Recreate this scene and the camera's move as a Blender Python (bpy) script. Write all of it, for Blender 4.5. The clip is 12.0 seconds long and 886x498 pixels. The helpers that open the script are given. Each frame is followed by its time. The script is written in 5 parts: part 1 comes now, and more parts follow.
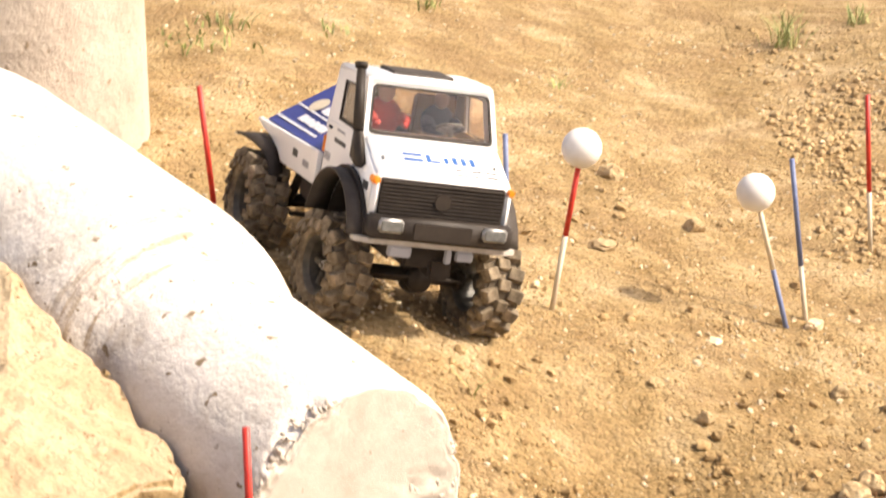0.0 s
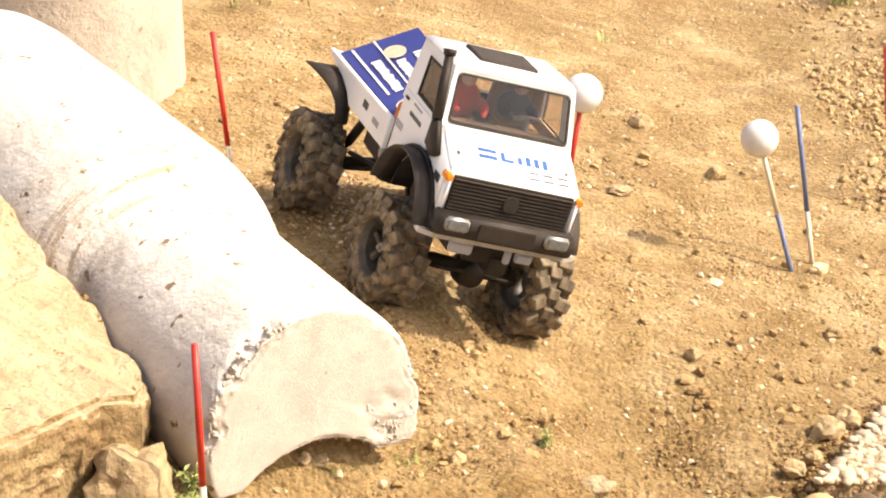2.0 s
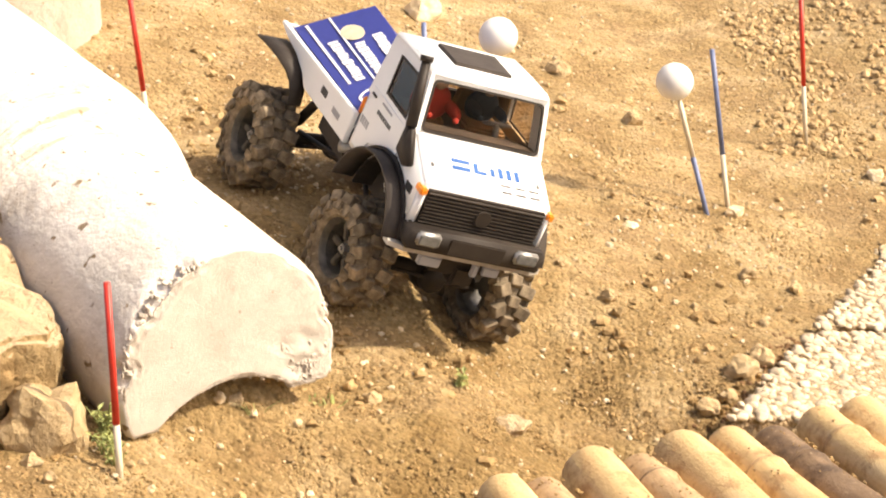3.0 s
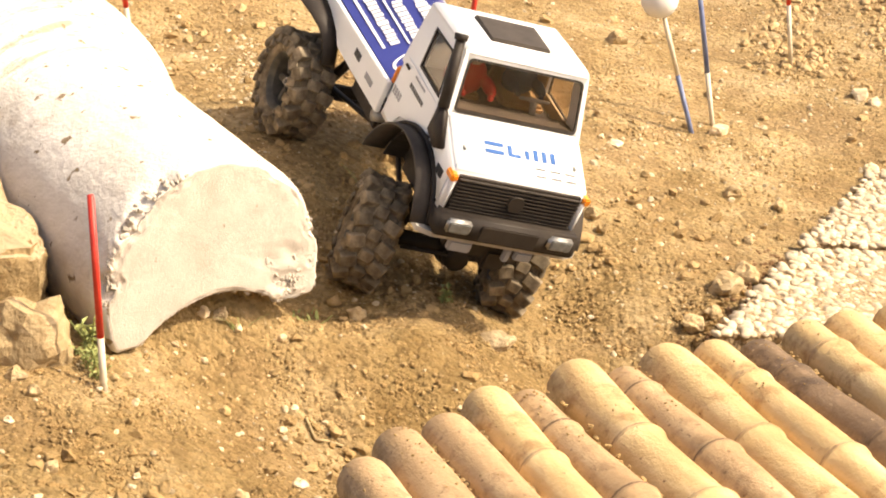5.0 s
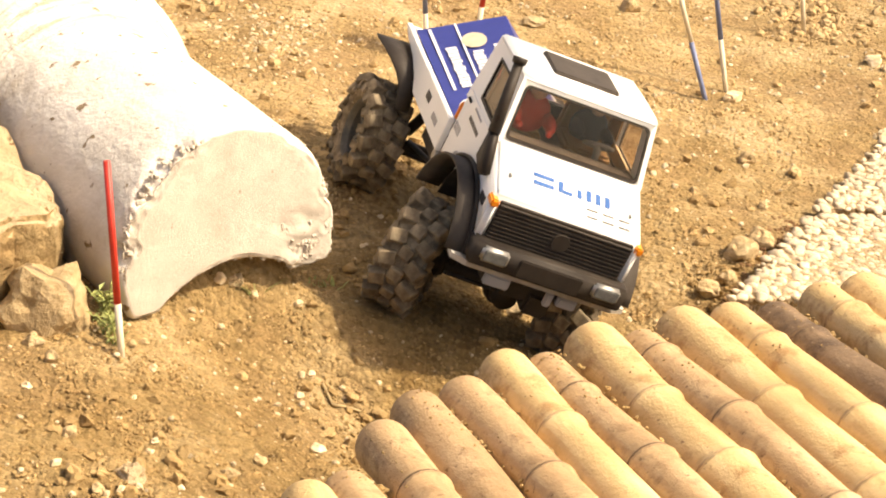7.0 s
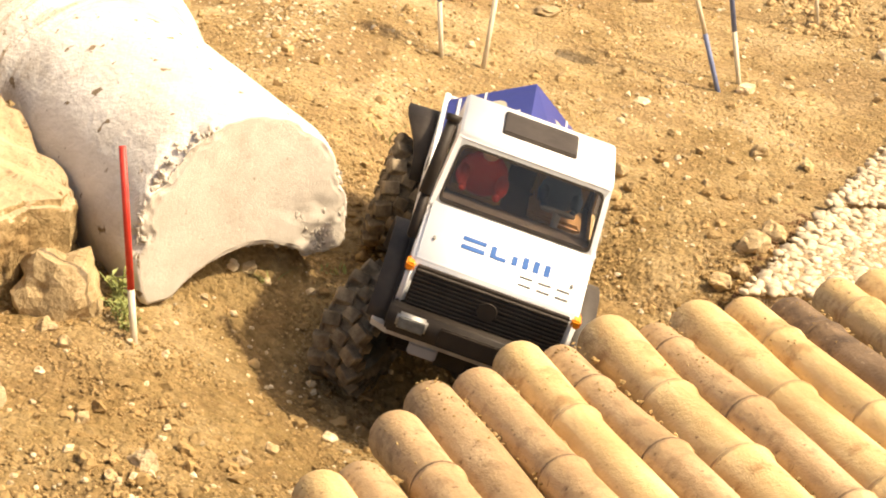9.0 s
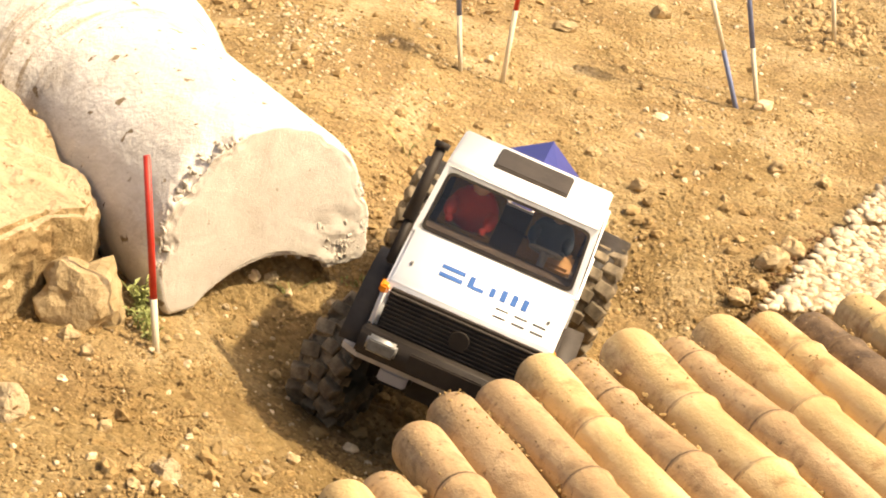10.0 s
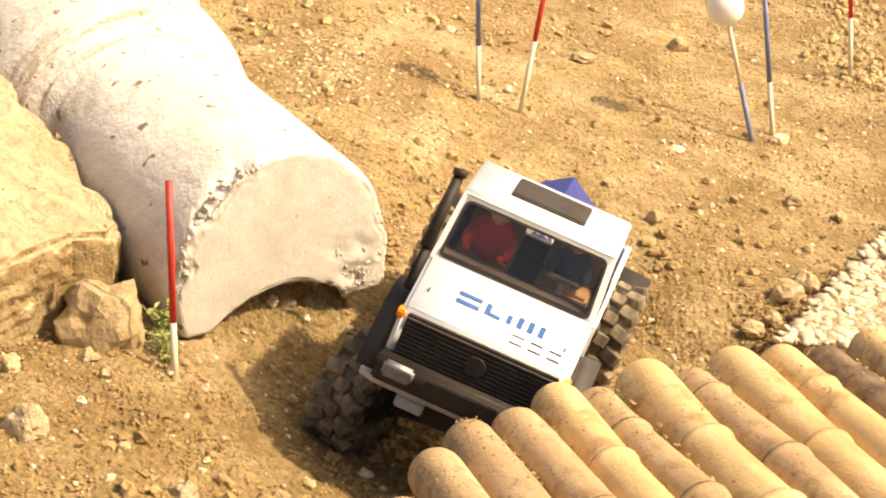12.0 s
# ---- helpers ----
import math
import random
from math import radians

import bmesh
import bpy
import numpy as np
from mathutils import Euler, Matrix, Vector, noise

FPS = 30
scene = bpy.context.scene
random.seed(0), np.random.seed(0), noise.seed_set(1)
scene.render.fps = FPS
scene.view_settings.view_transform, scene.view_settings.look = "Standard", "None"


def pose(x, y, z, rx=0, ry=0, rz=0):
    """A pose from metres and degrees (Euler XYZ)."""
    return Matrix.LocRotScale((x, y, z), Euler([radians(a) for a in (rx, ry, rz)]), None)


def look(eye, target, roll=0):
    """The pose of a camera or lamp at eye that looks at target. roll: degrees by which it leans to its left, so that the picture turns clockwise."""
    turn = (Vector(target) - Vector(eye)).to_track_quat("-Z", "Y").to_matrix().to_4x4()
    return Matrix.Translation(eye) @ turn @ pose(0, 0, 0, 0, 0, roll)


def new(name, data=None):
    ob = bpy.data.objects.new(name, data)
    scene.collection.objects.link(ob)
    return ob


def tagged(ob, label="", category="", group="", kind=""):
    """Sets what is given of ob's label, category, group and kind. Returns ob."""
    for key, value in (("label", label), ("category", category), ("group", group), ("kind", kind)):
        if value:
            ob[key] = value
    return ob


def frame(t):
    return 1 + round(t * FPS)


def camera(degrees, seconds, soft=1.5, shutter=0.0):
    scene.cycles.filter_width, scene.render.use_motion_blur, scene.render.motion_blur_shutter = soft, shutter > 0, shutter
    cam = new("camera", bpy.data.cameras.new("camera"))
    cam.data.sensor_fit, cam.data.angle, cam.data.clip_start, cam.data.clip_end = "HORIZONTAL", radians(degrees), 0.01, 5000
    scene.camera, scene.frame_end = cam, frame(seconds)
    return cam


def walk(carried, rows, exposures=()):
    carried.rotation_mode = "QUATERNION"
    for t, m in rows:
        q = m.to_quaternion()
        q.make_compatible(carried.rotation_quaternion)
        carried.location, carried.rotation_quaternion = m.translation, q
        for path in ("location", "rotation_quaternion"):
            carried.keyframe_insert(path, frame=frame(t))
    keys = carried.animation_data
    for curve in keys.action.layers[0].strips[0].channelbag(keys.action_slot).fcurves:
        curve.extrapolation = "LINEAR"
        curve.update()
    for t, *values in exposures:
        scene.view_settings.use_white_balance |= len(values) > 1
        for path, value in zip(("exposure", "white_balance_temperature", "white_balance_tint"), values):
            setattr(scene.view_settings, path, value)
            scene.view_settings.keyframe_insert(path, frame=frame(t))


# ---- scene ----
cam = camera(20.206, 12.0, soft=1.9, shutter=0.3)

# seconds, place in metres, turn in degrees
CAMERA_ROWS = [
    (0.0, -0.2866, -2.9446, 1.2389, 72.920, -0.971, -1.890),
    (0.2, -0.2121, -2.9697, 1.2338, 72.205, -1.327, -0.477),
    (0.5, -0.1261, -3.0003, 1.2422, 71.843, -0.813, 0.945),
    (1.0, -0.0626, -3.0533, 1.2326, 72.409, 0.042, 1.611),
    (1.5, -0.0489, -3.0695, 1.2263, 71.963, 0.219, 1.857),
    (2.0, -0.0287, -3.0886, 1.2312, 72.299, -0.211, 2.061),
    (2.5, -0.0183, -3.0945, 1.2187, 72.112, -0.567, 1.278),
    (3.0, -0.0102, -3.1027, 1.2045, 71.457, -0.387, 0.380),
    (3.5, -0.0130, -3.0983, 1.1939, 70.133, -0.342, 0.013),
    (3.7, -0.0132, -3.0973, 1.1890, 69.923, -0.338, 0.012),
    (5.3, -0.0138, -3.1025, 1.1809, 69.804, -0.596, 0.002),
    (5.5, -0.0157, -3.0999, 1.1678, 69.540, -0.224, -0.036),
    (6.0, -0.0049, -3.1043, 1.1760, 69.000, 0.000, 0.000),
    (6.5, -0.0094, -3.1075, 1.1678, 68.913, -0.163, -0.081),
    (7.0, -0.0203, -3.1088, 1.1700, 69.335, -0.201, 0.113),
    (7.2, -0.0131, -3.1169, 1.1701, 69.440, -0.187, -0.038),
    (8.8, -0.0321, -3.1120, 1.1780, 69.011, -0.783, 0.389),
    (9.0, -0.0375, -3.1011, 1.1754, 68.948, -0.990, 0.405),
    (9.5, -0.0490, -3.0997, 1.1659, 68.974, -1.274, 0.293),
    (10.0, -0.0582, -3.1076, 1.1703, 69.352, -1.425, 0.674),
    (10.5, -0.0612, -3.1152, 1.1746, 69.640, -1.920, 0.997),
    (11.0, -0.0699, -3.1181, 1.1746, 70.010, -2.270, 1.064),
    (11.5, -0.0704, -3.1246, 1.1780, 69.990, -1.944, 1.719),
    (12.0, -0.0659, -3.1292, 1.1782, 69.986, -2.112, 1.205),
]
# seconds, stops, white balance: the clip's camera grows warmer on the way
LOOK = ((0.0, 0.91, 6850, 14), (2.5, 0.92, 7050, 13), (5.5, 0.92, 7550, 12), (9.0, 0.88, 8100, 11), (12.0, 0.84, 8250, 11))
walk(cam, [(r[0], pose(*r[1:])) for r in CAMERA_ROWS], LOOK)

# ---------------------------------------------------------------- light
SUN_WAY = Vector((0.695, -0.10, 0.71)).normalized()
world = bpy.data.worlds.new("sky")
scene.world = world
world.use_nodes = True
wn = world.node_tree
sky = wn.nodes.new("ShaderNodeTexSky")
sky.sky_type = "NISHITA"
sky.sun_disc = False
sky.sun_elevation = math.asin(SUN_WAY.z)
sky.sun_rotation = math.atan2(SUN_WAY.x, SUN_WAY.y)
sky.dust_density = 6.0
sky.air_density = 0.8
wn.links.new(sky.outputs[0], wn.nodes["Background"].inputs[0])
wn.nodes["Background"].inputs[1].default_value = 0.125
sun = new("sun", bpy.data.lights.new("sun", "SUN"))
sun.data.energy = 3.5
sun.data.angle = radians(1.6)
sun.data.color = (1.0, 0.93, 0.80)
sun.matrix_world = look(SUN_WAY * 20, (0, 0, 0))


# ---------------------------------------------------------------- materials
def material(name, stops, scale=20.0, rough=0.8, metal=0.0, bump=0.3, fine=160.0, depth=0.004, island=0.0, each=0.0, speck=None, spec=0.5, stain=None, crumbs=None, coarse=None):
    """Noise-mottled surface. stops: colours from dark to light. scale: mottling per metre; fine: relief per metre, depth in metres.
    island/each: how far brightness varies from piece to piece. speck: (colour, scale, amount).
    stain: (colour, scale, amount, softness, strength). crumbs: (cells per metre, spread of brightness, depth). coarse: (scale, depth)."""
    m = bpy.data.materials.new(name)
    m.use_nodes = True
    n, l = m.node_tree.nodes, m.node_tree.links
    b = n["Principled BSDF"]
    b.inputs["Roughness"].default_value = rough
    b.inputs["Metallic"].default_value = metal
    b.inputs["Specular IOR Level"].default_value = spec
    tc = n.new("ShaderNodeTexCoord")
    a = n.new("ShaderNodeTexNoise")
    a.inputs["Scale"].default_value, a.inputs["Detail"].default_value, a.inputs["Roughness"].default_value = scale, 8, 0.62
    l.new(tc.outputs["Object"], a.inputs["Vector"])
    r = n.new("ShaderNodeValToRGB")
    e = r.color_ramp.elements
    for i, c in enumerate(stops):
        p = 0.3 + 0.4 * i / max(1, len(stops) - 1)
        s = e[i] if i < 2 else e.new(p)
        s.position, s.color = p, (*c, 1)
    l.new(a.outputs["Fac"], r.inputs[0])
    col = r.outputs[0]
    if stain:
        tn = n.new("ShaderNodeTexNoise")
        tn.inputs["Scale"].default_value, tn.inputs["Detail"].default_value, tn.inputs["Roughness"].default_value = stain[1], 7, 0.7
        l.new(tc.outputs["Object"], tn.inputs["Vector"])
        tr = n.new("ShaderNodeMapRange")
        tr.inputs["From Min"].default_value, tr.inputs["From Max"].default_value, tr.inputs["To Max"].default_value = stain[2], stain[2] + stain[3], stain[4]
        l.new(tn.outputs["Fac"], tr.inputs["Value"])
        tm = n.new("ShaderNodeMix")
        tm.data_type = "RGBA"
        l.new(tr.outputs[0], tm.inputs["Factor"])
        l.new(col, tm.inputs["A"])
        tm.inputs["B"].default_value = (*stain[0], 1)
        col = tm.outputs["Result"]
    cells = None
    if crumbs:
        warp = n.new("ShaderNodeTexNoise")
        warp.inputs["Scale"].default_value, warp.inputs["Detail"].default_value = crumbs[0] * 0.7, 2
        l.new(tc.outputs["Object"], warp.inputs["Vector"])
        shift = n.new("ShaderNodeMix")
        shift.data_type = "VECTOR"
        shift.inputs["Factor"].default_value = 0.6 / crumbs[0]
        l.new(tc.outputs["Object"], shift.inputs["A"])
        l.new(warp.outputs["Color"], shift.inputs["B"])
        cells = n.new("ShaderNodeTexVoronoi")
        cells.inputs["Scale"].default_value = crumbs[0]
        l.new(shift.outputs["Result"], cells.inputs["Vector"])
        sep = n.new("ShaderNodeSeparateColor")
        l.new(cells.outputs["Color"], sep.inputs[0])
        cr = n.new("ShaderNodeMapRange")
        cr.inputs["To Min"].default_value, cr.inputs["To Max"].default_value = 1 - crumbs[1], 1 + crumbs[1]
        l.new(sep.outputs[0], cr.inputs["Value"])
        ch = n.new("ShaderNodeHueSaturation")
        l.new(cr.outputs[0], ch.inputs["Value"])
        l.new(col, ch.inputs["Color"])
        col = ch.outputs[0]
    if speck:
        sn = n.new("ShaderNodeTexNoise")
        sn.inputs["Scale"].default_value, sn.inputs["Detail"].default_value = speck[1], 3
        l.new(tc.outputs["Object"], sn.inputs["Vector"])
        sr = n.new("ShaderNodeValToRGB")
        sr.color_ramp.elements[0].position, sr.color_ramp.elements[1].position = speck[2], speck[2] + 0.05
        l.new(sn.outputs["Fac"], sr.inputs[0])
        mx = n.new("ShaderNodeMix")
        mx.data_type = "RGBA"
        l.new(sr.outputs[0], mx.inputs["Factor"])
        l.new(col, mx.inputs["A"])
        mx.inputs["B"].default_value = (*speck[0], 1)
        col = mx.outputs["Result"]
    if island or each:
        h = n.new("ShaderNodeHueSaturation")
        mr = n.new("ShaderNodeMapRange")
        amount = island or each
        mr.inputs["To Min"].default_value, mr.inputs["To Max"].default_value = 1 - amount, 1 + amount
        src = n.new("ShaderNodeNewGeometry").outputs["Random Per Island"] if island else n.new("ShaderNodeObjectInfo").outputs["Random"]
        l.new(src, mr.inputs["Value"])
        l.new(mr.outputs[0], h.inputs["Value"])
        l.new(col, h.inputs["Color"])
        col = h.outputs[0]
    l.new(col, b.inputs["Base Color"])
    if bump:
        f = n.new("ShaderNodeTexNoise")
        f.inputs["Scale"].default_value, f.inputs["Detail"].default_value, f.inputs["Roughness"].default_value = fine, 6, 0.65
        l.new(tc.outputs["Object"], f.inputs["Vector"])
        bp = n.new("ShaderNodeBump")
        bp.inputs["Strength"].default_value, bp.inputs["Distance"].default_value = bump, depth
        l.new(f.outputs["Fac"], bp.inputs["Height"])
        last = bp
        if coarse:
            g = n.new("ShaderNodeTexNoise")
            g.inputs["Scale"].default_value, g.inputs["Detail"].default_value, g.inputs["Roughness"].default_value = coarse[0], 5, 0.6
            l.new(tc.outputs["Object"], g.inputs["Vector"])
            bg = n.new("ShaderNodeBump")
            bg.inputs["Strength"].default_value, bg.inputs["Distance"].default_value = 1.0, coarse[1]
            l.new(g.outputs["Fac"], bg.inputs["Height"])
            l.new(last.outputs[0], bg.inputs["Normal"])
            last = bg
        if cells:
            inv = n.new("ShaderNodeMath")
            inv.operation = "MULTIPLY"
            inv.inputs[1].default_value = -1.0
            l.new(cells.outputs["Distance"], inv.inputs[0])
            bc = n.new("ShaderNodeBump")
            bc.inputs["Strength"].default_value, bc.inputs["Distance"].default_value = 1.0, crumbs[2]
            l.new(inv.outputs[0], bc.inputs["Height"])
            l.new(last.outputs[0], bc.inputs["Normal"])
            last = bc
        l.new(last.outputs[0], b.inputs["Normal"])
    return m


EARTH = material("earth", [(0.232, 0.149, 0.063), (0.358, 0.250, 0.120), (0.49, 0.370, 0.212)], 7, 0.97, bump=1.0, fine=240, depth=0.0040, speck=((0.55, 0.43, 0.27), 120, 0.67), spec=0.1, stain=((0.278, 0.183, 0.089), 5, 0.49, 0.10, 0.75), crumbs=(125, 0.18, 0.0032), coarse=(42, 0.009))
CLOD = material("earth_clod", [(0.315, 0.205, 0.092), (0.415, 0.288, 0.142), (0.50, 0.365, 0.20)], 16, 0.97, bump=0.8, fine=300, depth=0.003, spec=0.1, island=0.2)
DAMP = material("damp_earth", [(0.13, 0.068, 0.032), (0.20, 0.110, 0.054), (0.29, 0.175, 0.09)], 30, 0.9, bump=0.8, fine=300, depth=0.003, spec=0.15, island=0.2)
GRAVEL = material("gravel_stone", [(0.33, 0.22, 0.105), (0.43, 0.305, 0.155), (0.53, 0.40, 0.23)], 40, 0.9, bump=0.4, fine=200, depth=0.002, island=0.2, spec=0.12)
CONCRETE = material("concrete", [(0.57, 0.51, 0.435), (0.68, 0.62, 0.54), (0.75, 0.69, 0.62)], 9, 0.94, bump=0.5, fine=240, depth=0.0025, speck=((0.25, 0.18, 0.11), 62, 0.655), spec=0.2, stain=((0.40, 0.30, 0.20), 8, 0.56, 0.10, 0.45), coarse=(45, 0.004))
OLD_CONCRETE = material("old_concrete", [(0.36, 0.295, 0.23), (0.45, 0.38, 0.305), (0.53, 0.46, 0.375)], 9, 0.94, bump=0.6, fine=200, depth=0.003, speck=((0.27, 0.20, 0.13), 50, 0.66), spec=0.2, coarse=(40, 0.005))
RIM_CONCRETE = material("crumbled_concrete", [(0.42, 0.36, 0.29), (0.51, 0.45, 0.375), (0.59, 0.53, 0.45)], 40, 0.95, bump=0.5, fine=300, depth=0.002, spec=0.15, island=0.14)
CUT_CONCRETE = material("cut_concrete", [(0.45, 0.39, 0.32), (0.515, 0.455, 0.38), (0.575, 0.515, 0.435)], 26, 0.96, bump=0.6, fine=420, depth=0.0018, speck=((0.33, 0.28, 0.22), 110, 0.70), spec=0.15, stain=((0.54, 0.49, 0.42), 12, 0.55, 0.1, 0.6))
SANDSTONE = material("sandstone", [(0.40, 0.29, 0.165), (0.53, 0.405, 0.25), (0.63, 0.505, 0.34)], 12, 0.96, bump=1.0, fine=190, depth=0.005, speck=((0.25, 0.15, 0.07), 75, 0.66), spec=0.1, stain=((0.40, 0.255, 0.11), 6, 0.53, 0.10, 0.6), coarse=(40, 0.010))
# broken side faces: rougher, and their shade painted in as darker colours
SHADED_SANDSTONE = material("shaded_sandstone", [(0.27, 0.185, 0.088), (0.37, 0.262, 0.132), (0.47, 0.35, 0.195)], 16, 0.97, bump=1.0, fine=170, depth=0.006, speck=((0.20, 0.12, 0.055), 60, 0.66), spec=0.1, stain=((0.30, 0.19, 0.085), 9, 0.52, 0.10, 0.6), coarse=(34, 0.014))
STONE = material("field_stone", [(0.42, 0.31, 0.18), (0.56, 0.45, 0.29), (0.68, 0.58, 0.43)], 40, 0.9, bump=0.4, fine=200, depth=0.002, island=0.3, spec=0.15)
ROCK = material("clod_stone", [(0.36, 0.25, 0.128), (0.47, 0.345, 0.19), (0.56, 0.43, 0.262)], 40, 0.95, bump=0.8, fine=160, depth=0.003, each=0.12, spec=0.1, coarse=(90, 0.004))
PEBBLE = material("pebble", [(0.42, 0.32, 0.20), (0.53, 0.43, 0.295), (0.63, 0.53, 0.39)], 50, 0.65, bump=0.2, fine=200, depth=0.001, each=0.22, spec=0.3)
PEBBLE_REST = material("pebble_rest", [(0.42, 0.32, 0.20), (0.53, 0.43, 0.295), (0.63, 0.53, 0.39)], 50, 0.65, bump=0.2, fine=200, depth=0.001, island=0.22, spec=0.3)
MORTAR = material("mortar", [(0.30, 0.20, 0.10), (0.42, 0.31, 0.18)], 60, 0.95, bump=0.7, fine=200, depth=0.004, crumbs=(160, 0.2, 0.004))
WHITE = material("white_paint", [(0.80, 0.795, 0.775), (0.86, 0.855, 0.84)], 12, 0.32, bump=0.03, fine=60)
BLACK = material("black_plastic", [(0.024, 0.0185, 0.0145), (0.046, 0.036, 0.028)], 30, 0.55, bump=0.1, spec=0.22)
GREY_PLASTIC = material("dark_grey_plastic", [(0.040, 0.032, 0.026), (0.068, 0.055, 0.044)], 40, 0.6, bump=0.1, spec=0.25)
RUBBER = material("dusty_rubber", [(0.075, 0.058, 0.041), (0.18, 0.141, 0.094), (0.32, 0.255, 0.172)], 55, 0.92, bump=0.5, fine=260, depth=0.0015, spec=0.15, each=0.28, speck=((0.30, 0.235, 0.155), 130, 0.62))
RIM = material("dusty_rim", [(0.035, 0.033, 0.029), (0.13, 0.118, 0.095)], 50, 0.5, metal=0.3, bump=0.1)
CHROME = material("worn_metal", [(0.28, 0.27, 0.25), (0.42, 0.41, 0.39)], 60, 0.48, metal=0.7, bump=0.05)
LENS = material("lamp_glass", [(0.11, 0.11, 0.10), (0.19, 0.19, 0.18)], 120, 0.25, bump=0.3, fine=500, depth=0.0006)
ORANGE = material("orange_plastic", [(0.78, 0.22, 0.015), (0.88, 0.30, 0.03)], 60, 0.3, bump=0)
COVER_BLUE = material("printed_blue", [(0.028, 0.036, 0.19), (0.04, 0.05, 0.24)], 20, 0.4, bump=0.03)
LETTER_BLUE = material("letter_blue", [(0.035, 0.10, 0.28), (0.05, 0.125, 0.32)], 20, 0.7, bump=0, spec=0.1)
PRINT_WHITE = material("print_white", [(0.74, 0.74, 0.74), (0.80, 0.80, 0.80)], 20, 0.4, bump=0)
PRINT_GREY = material("print_grey", [(0.30, 0.30, 0.31), (0.36, 0.36, 0.37)], 20, 0.4, bump=0)
PRINT_BLACK = material("print_black", [(0.03, 0.03, 0.03), (0.05, 0.05, 0.05)], 20, 0.4, bump=0)
PRINT_TAN = material("print_tan", [(0.50, 0.42, 0.28), (0.62, 0.54, 0.40)], 60, 0.4, bump=0)
DUSTY_WHITE = material("dusty_white", [(0.36, 0.32, 0.26), (0.56, 0.53, 0.48)], 60, 0.6, bump=0.1)
CABIN = material("cabin_trim", [(0.035, 0.024, 0.017), (0.065, 0.046, 0.033)], 30, 0.8, bump=0.1)
SEAT_TAN = material("tan_cloth", [(0.27, 0.15, 0.06), (0.37, 0.22, 0.095)], 40, 0.85, bump=0.1)
TRIM_BEIGE = material("beige_trim", [(0.36, 0.25, 0.14), (0.46, 0.33, 0.19)], 40, 0.85, bump=0.1)
CLOTH_RED = material("red_cloth", [(0.42, 0.03, 0.02), (0.54, 0.05, 0.03)], 50, 0.8, bump=0.1)
CLOTH_BLUE = material("blue_cloth", [(0.035, 0.06, 0.10), (0.06, 0.10, 0.15)], 50, 0.8, bump=0.1)
SKIN_PLASTIC = material("doll_plastic", [(0.50, 0.32, 0.22), (0.60, 0.40, 0.29)], 50, 0.5, bump=0)
BALL = material("ball_white", [(0.70, 0.67, 0.61), (0.80, 0.78, 0.74)], 18, 0.55, bump=0.05, fine=300)
RED = material("red_paint", [(0.50, 0.025, 0.015), (0.64, 0.05, 0.03)], 60, 0.5, bump=0.1)
BLUE = material("blue_paint", [(0.11, 0.14, 0.27), (0.18, 0.22, 0.35)], 60, 0.5, bump=0.1)
WOOD = material("bare_wood", [(0.56, 0.48, 0.34), (0.68, 0.60, 0.46)], 60, 0.6, bump=0.1)
LEAF = material("leaf_green", [(0.19, 0.22, 0.06), (0.36, 0.38, 0.13)], 40, 0.6, bump=0, island=0.3)
DRY_STALK = material("dry_stalk", [(0.30, 0.21, 0.10), (0.42, 0.31, 0.16)], 40, 0.8, bump=0.1)


def darken_near(m, colour, strength):
    """Darkens the earth towards the camera and to the right, with a ragged edge."""
    n, l = m.node_tree.nodes, m.node_tree.links
    b = n["Principled BSDF"]
    base = b.inputs["Base Color"].links[0].from_socket
    place = n.new("ShaderNodeTexCoord")
    xyz = n.new("ShaderNodeSeparateXYZ")
    l.new(place.outputs["Object"], xyz.inputs[0])
    ragged = n.new("ShaderNodeTexNoise")
    ragged.inputs["Scale"].default_value, ragged.inputs["Detail"].default_value, ragged.inputs["Roughness"].default_value = 6.0, 8, 0.7
    l.new(place.outputs["Object"], ragged.inputs["Vector"])
    edge = n.new("ShaderNodeMath")
    edge.operation = "MULTIPLY_ADD"
    edge.inputs[1].default_value = 1.3
    l.new(ragged.outputs["Fac"], edge.inputs[0])
    lean = n.new("ShaderNodeMath")
    lean.operation = "MULTIPLY_ADD"
    lean.inputs[1].default_value = -0.9
    l.new(xyz.outputs["X"], lean.inputs[0])
    l.new(xyz.outputs["Y"], lean.inputs[2])
    l.new(lean.outputs[0], edge.inputs[2])
    cut = n.new("ShaderNodeMapRange")
    cut.inputs["From Min"].default_value, cut.inputs["From Max"].default_value = 1.05, 0.35
    cut.inputs["To Min"].default_value, cut.inputs["To Max"].default_value = 0.0, strength
    l.new(edge.outputs[0], cut.inputs["Value"])
    mx = n.new("ShaderNodeMix")
    mx.data_type, mx.blend_type = "RGBA", "MULTIPLY"
    l.new(cut.outputs[0], mx.inputs["Factor"])
    l.new(base, mx.inputs["A"])
    mx.inputs["B"].default_value = (*colour, 1)
    l.new(mx.outputs["Result"], b.inputs["Base Color"])


darken_near(EARTH, (0.80, 0.77, 0.70), 1.0)
darken_near(CLOD, (0.84, 0.81, 0.74), 1.0)


def glass_material():
    m = bpy.data.materials.new("tinted_glass")
    m.use_nodes = True
    b = m.node_tree.nodes["Principled BSDF"]
    b.inputs["Base Color"].default_value = (0.80, 0.73, 0.66, 1)
    b.inputs["Transmission Weight"].default_value = 1.0
    b.inputs["Roughness"].default_value = 0.02
    b.inputs["IOR"].default_value = 1.45
    return m


GLASS = glass_material()


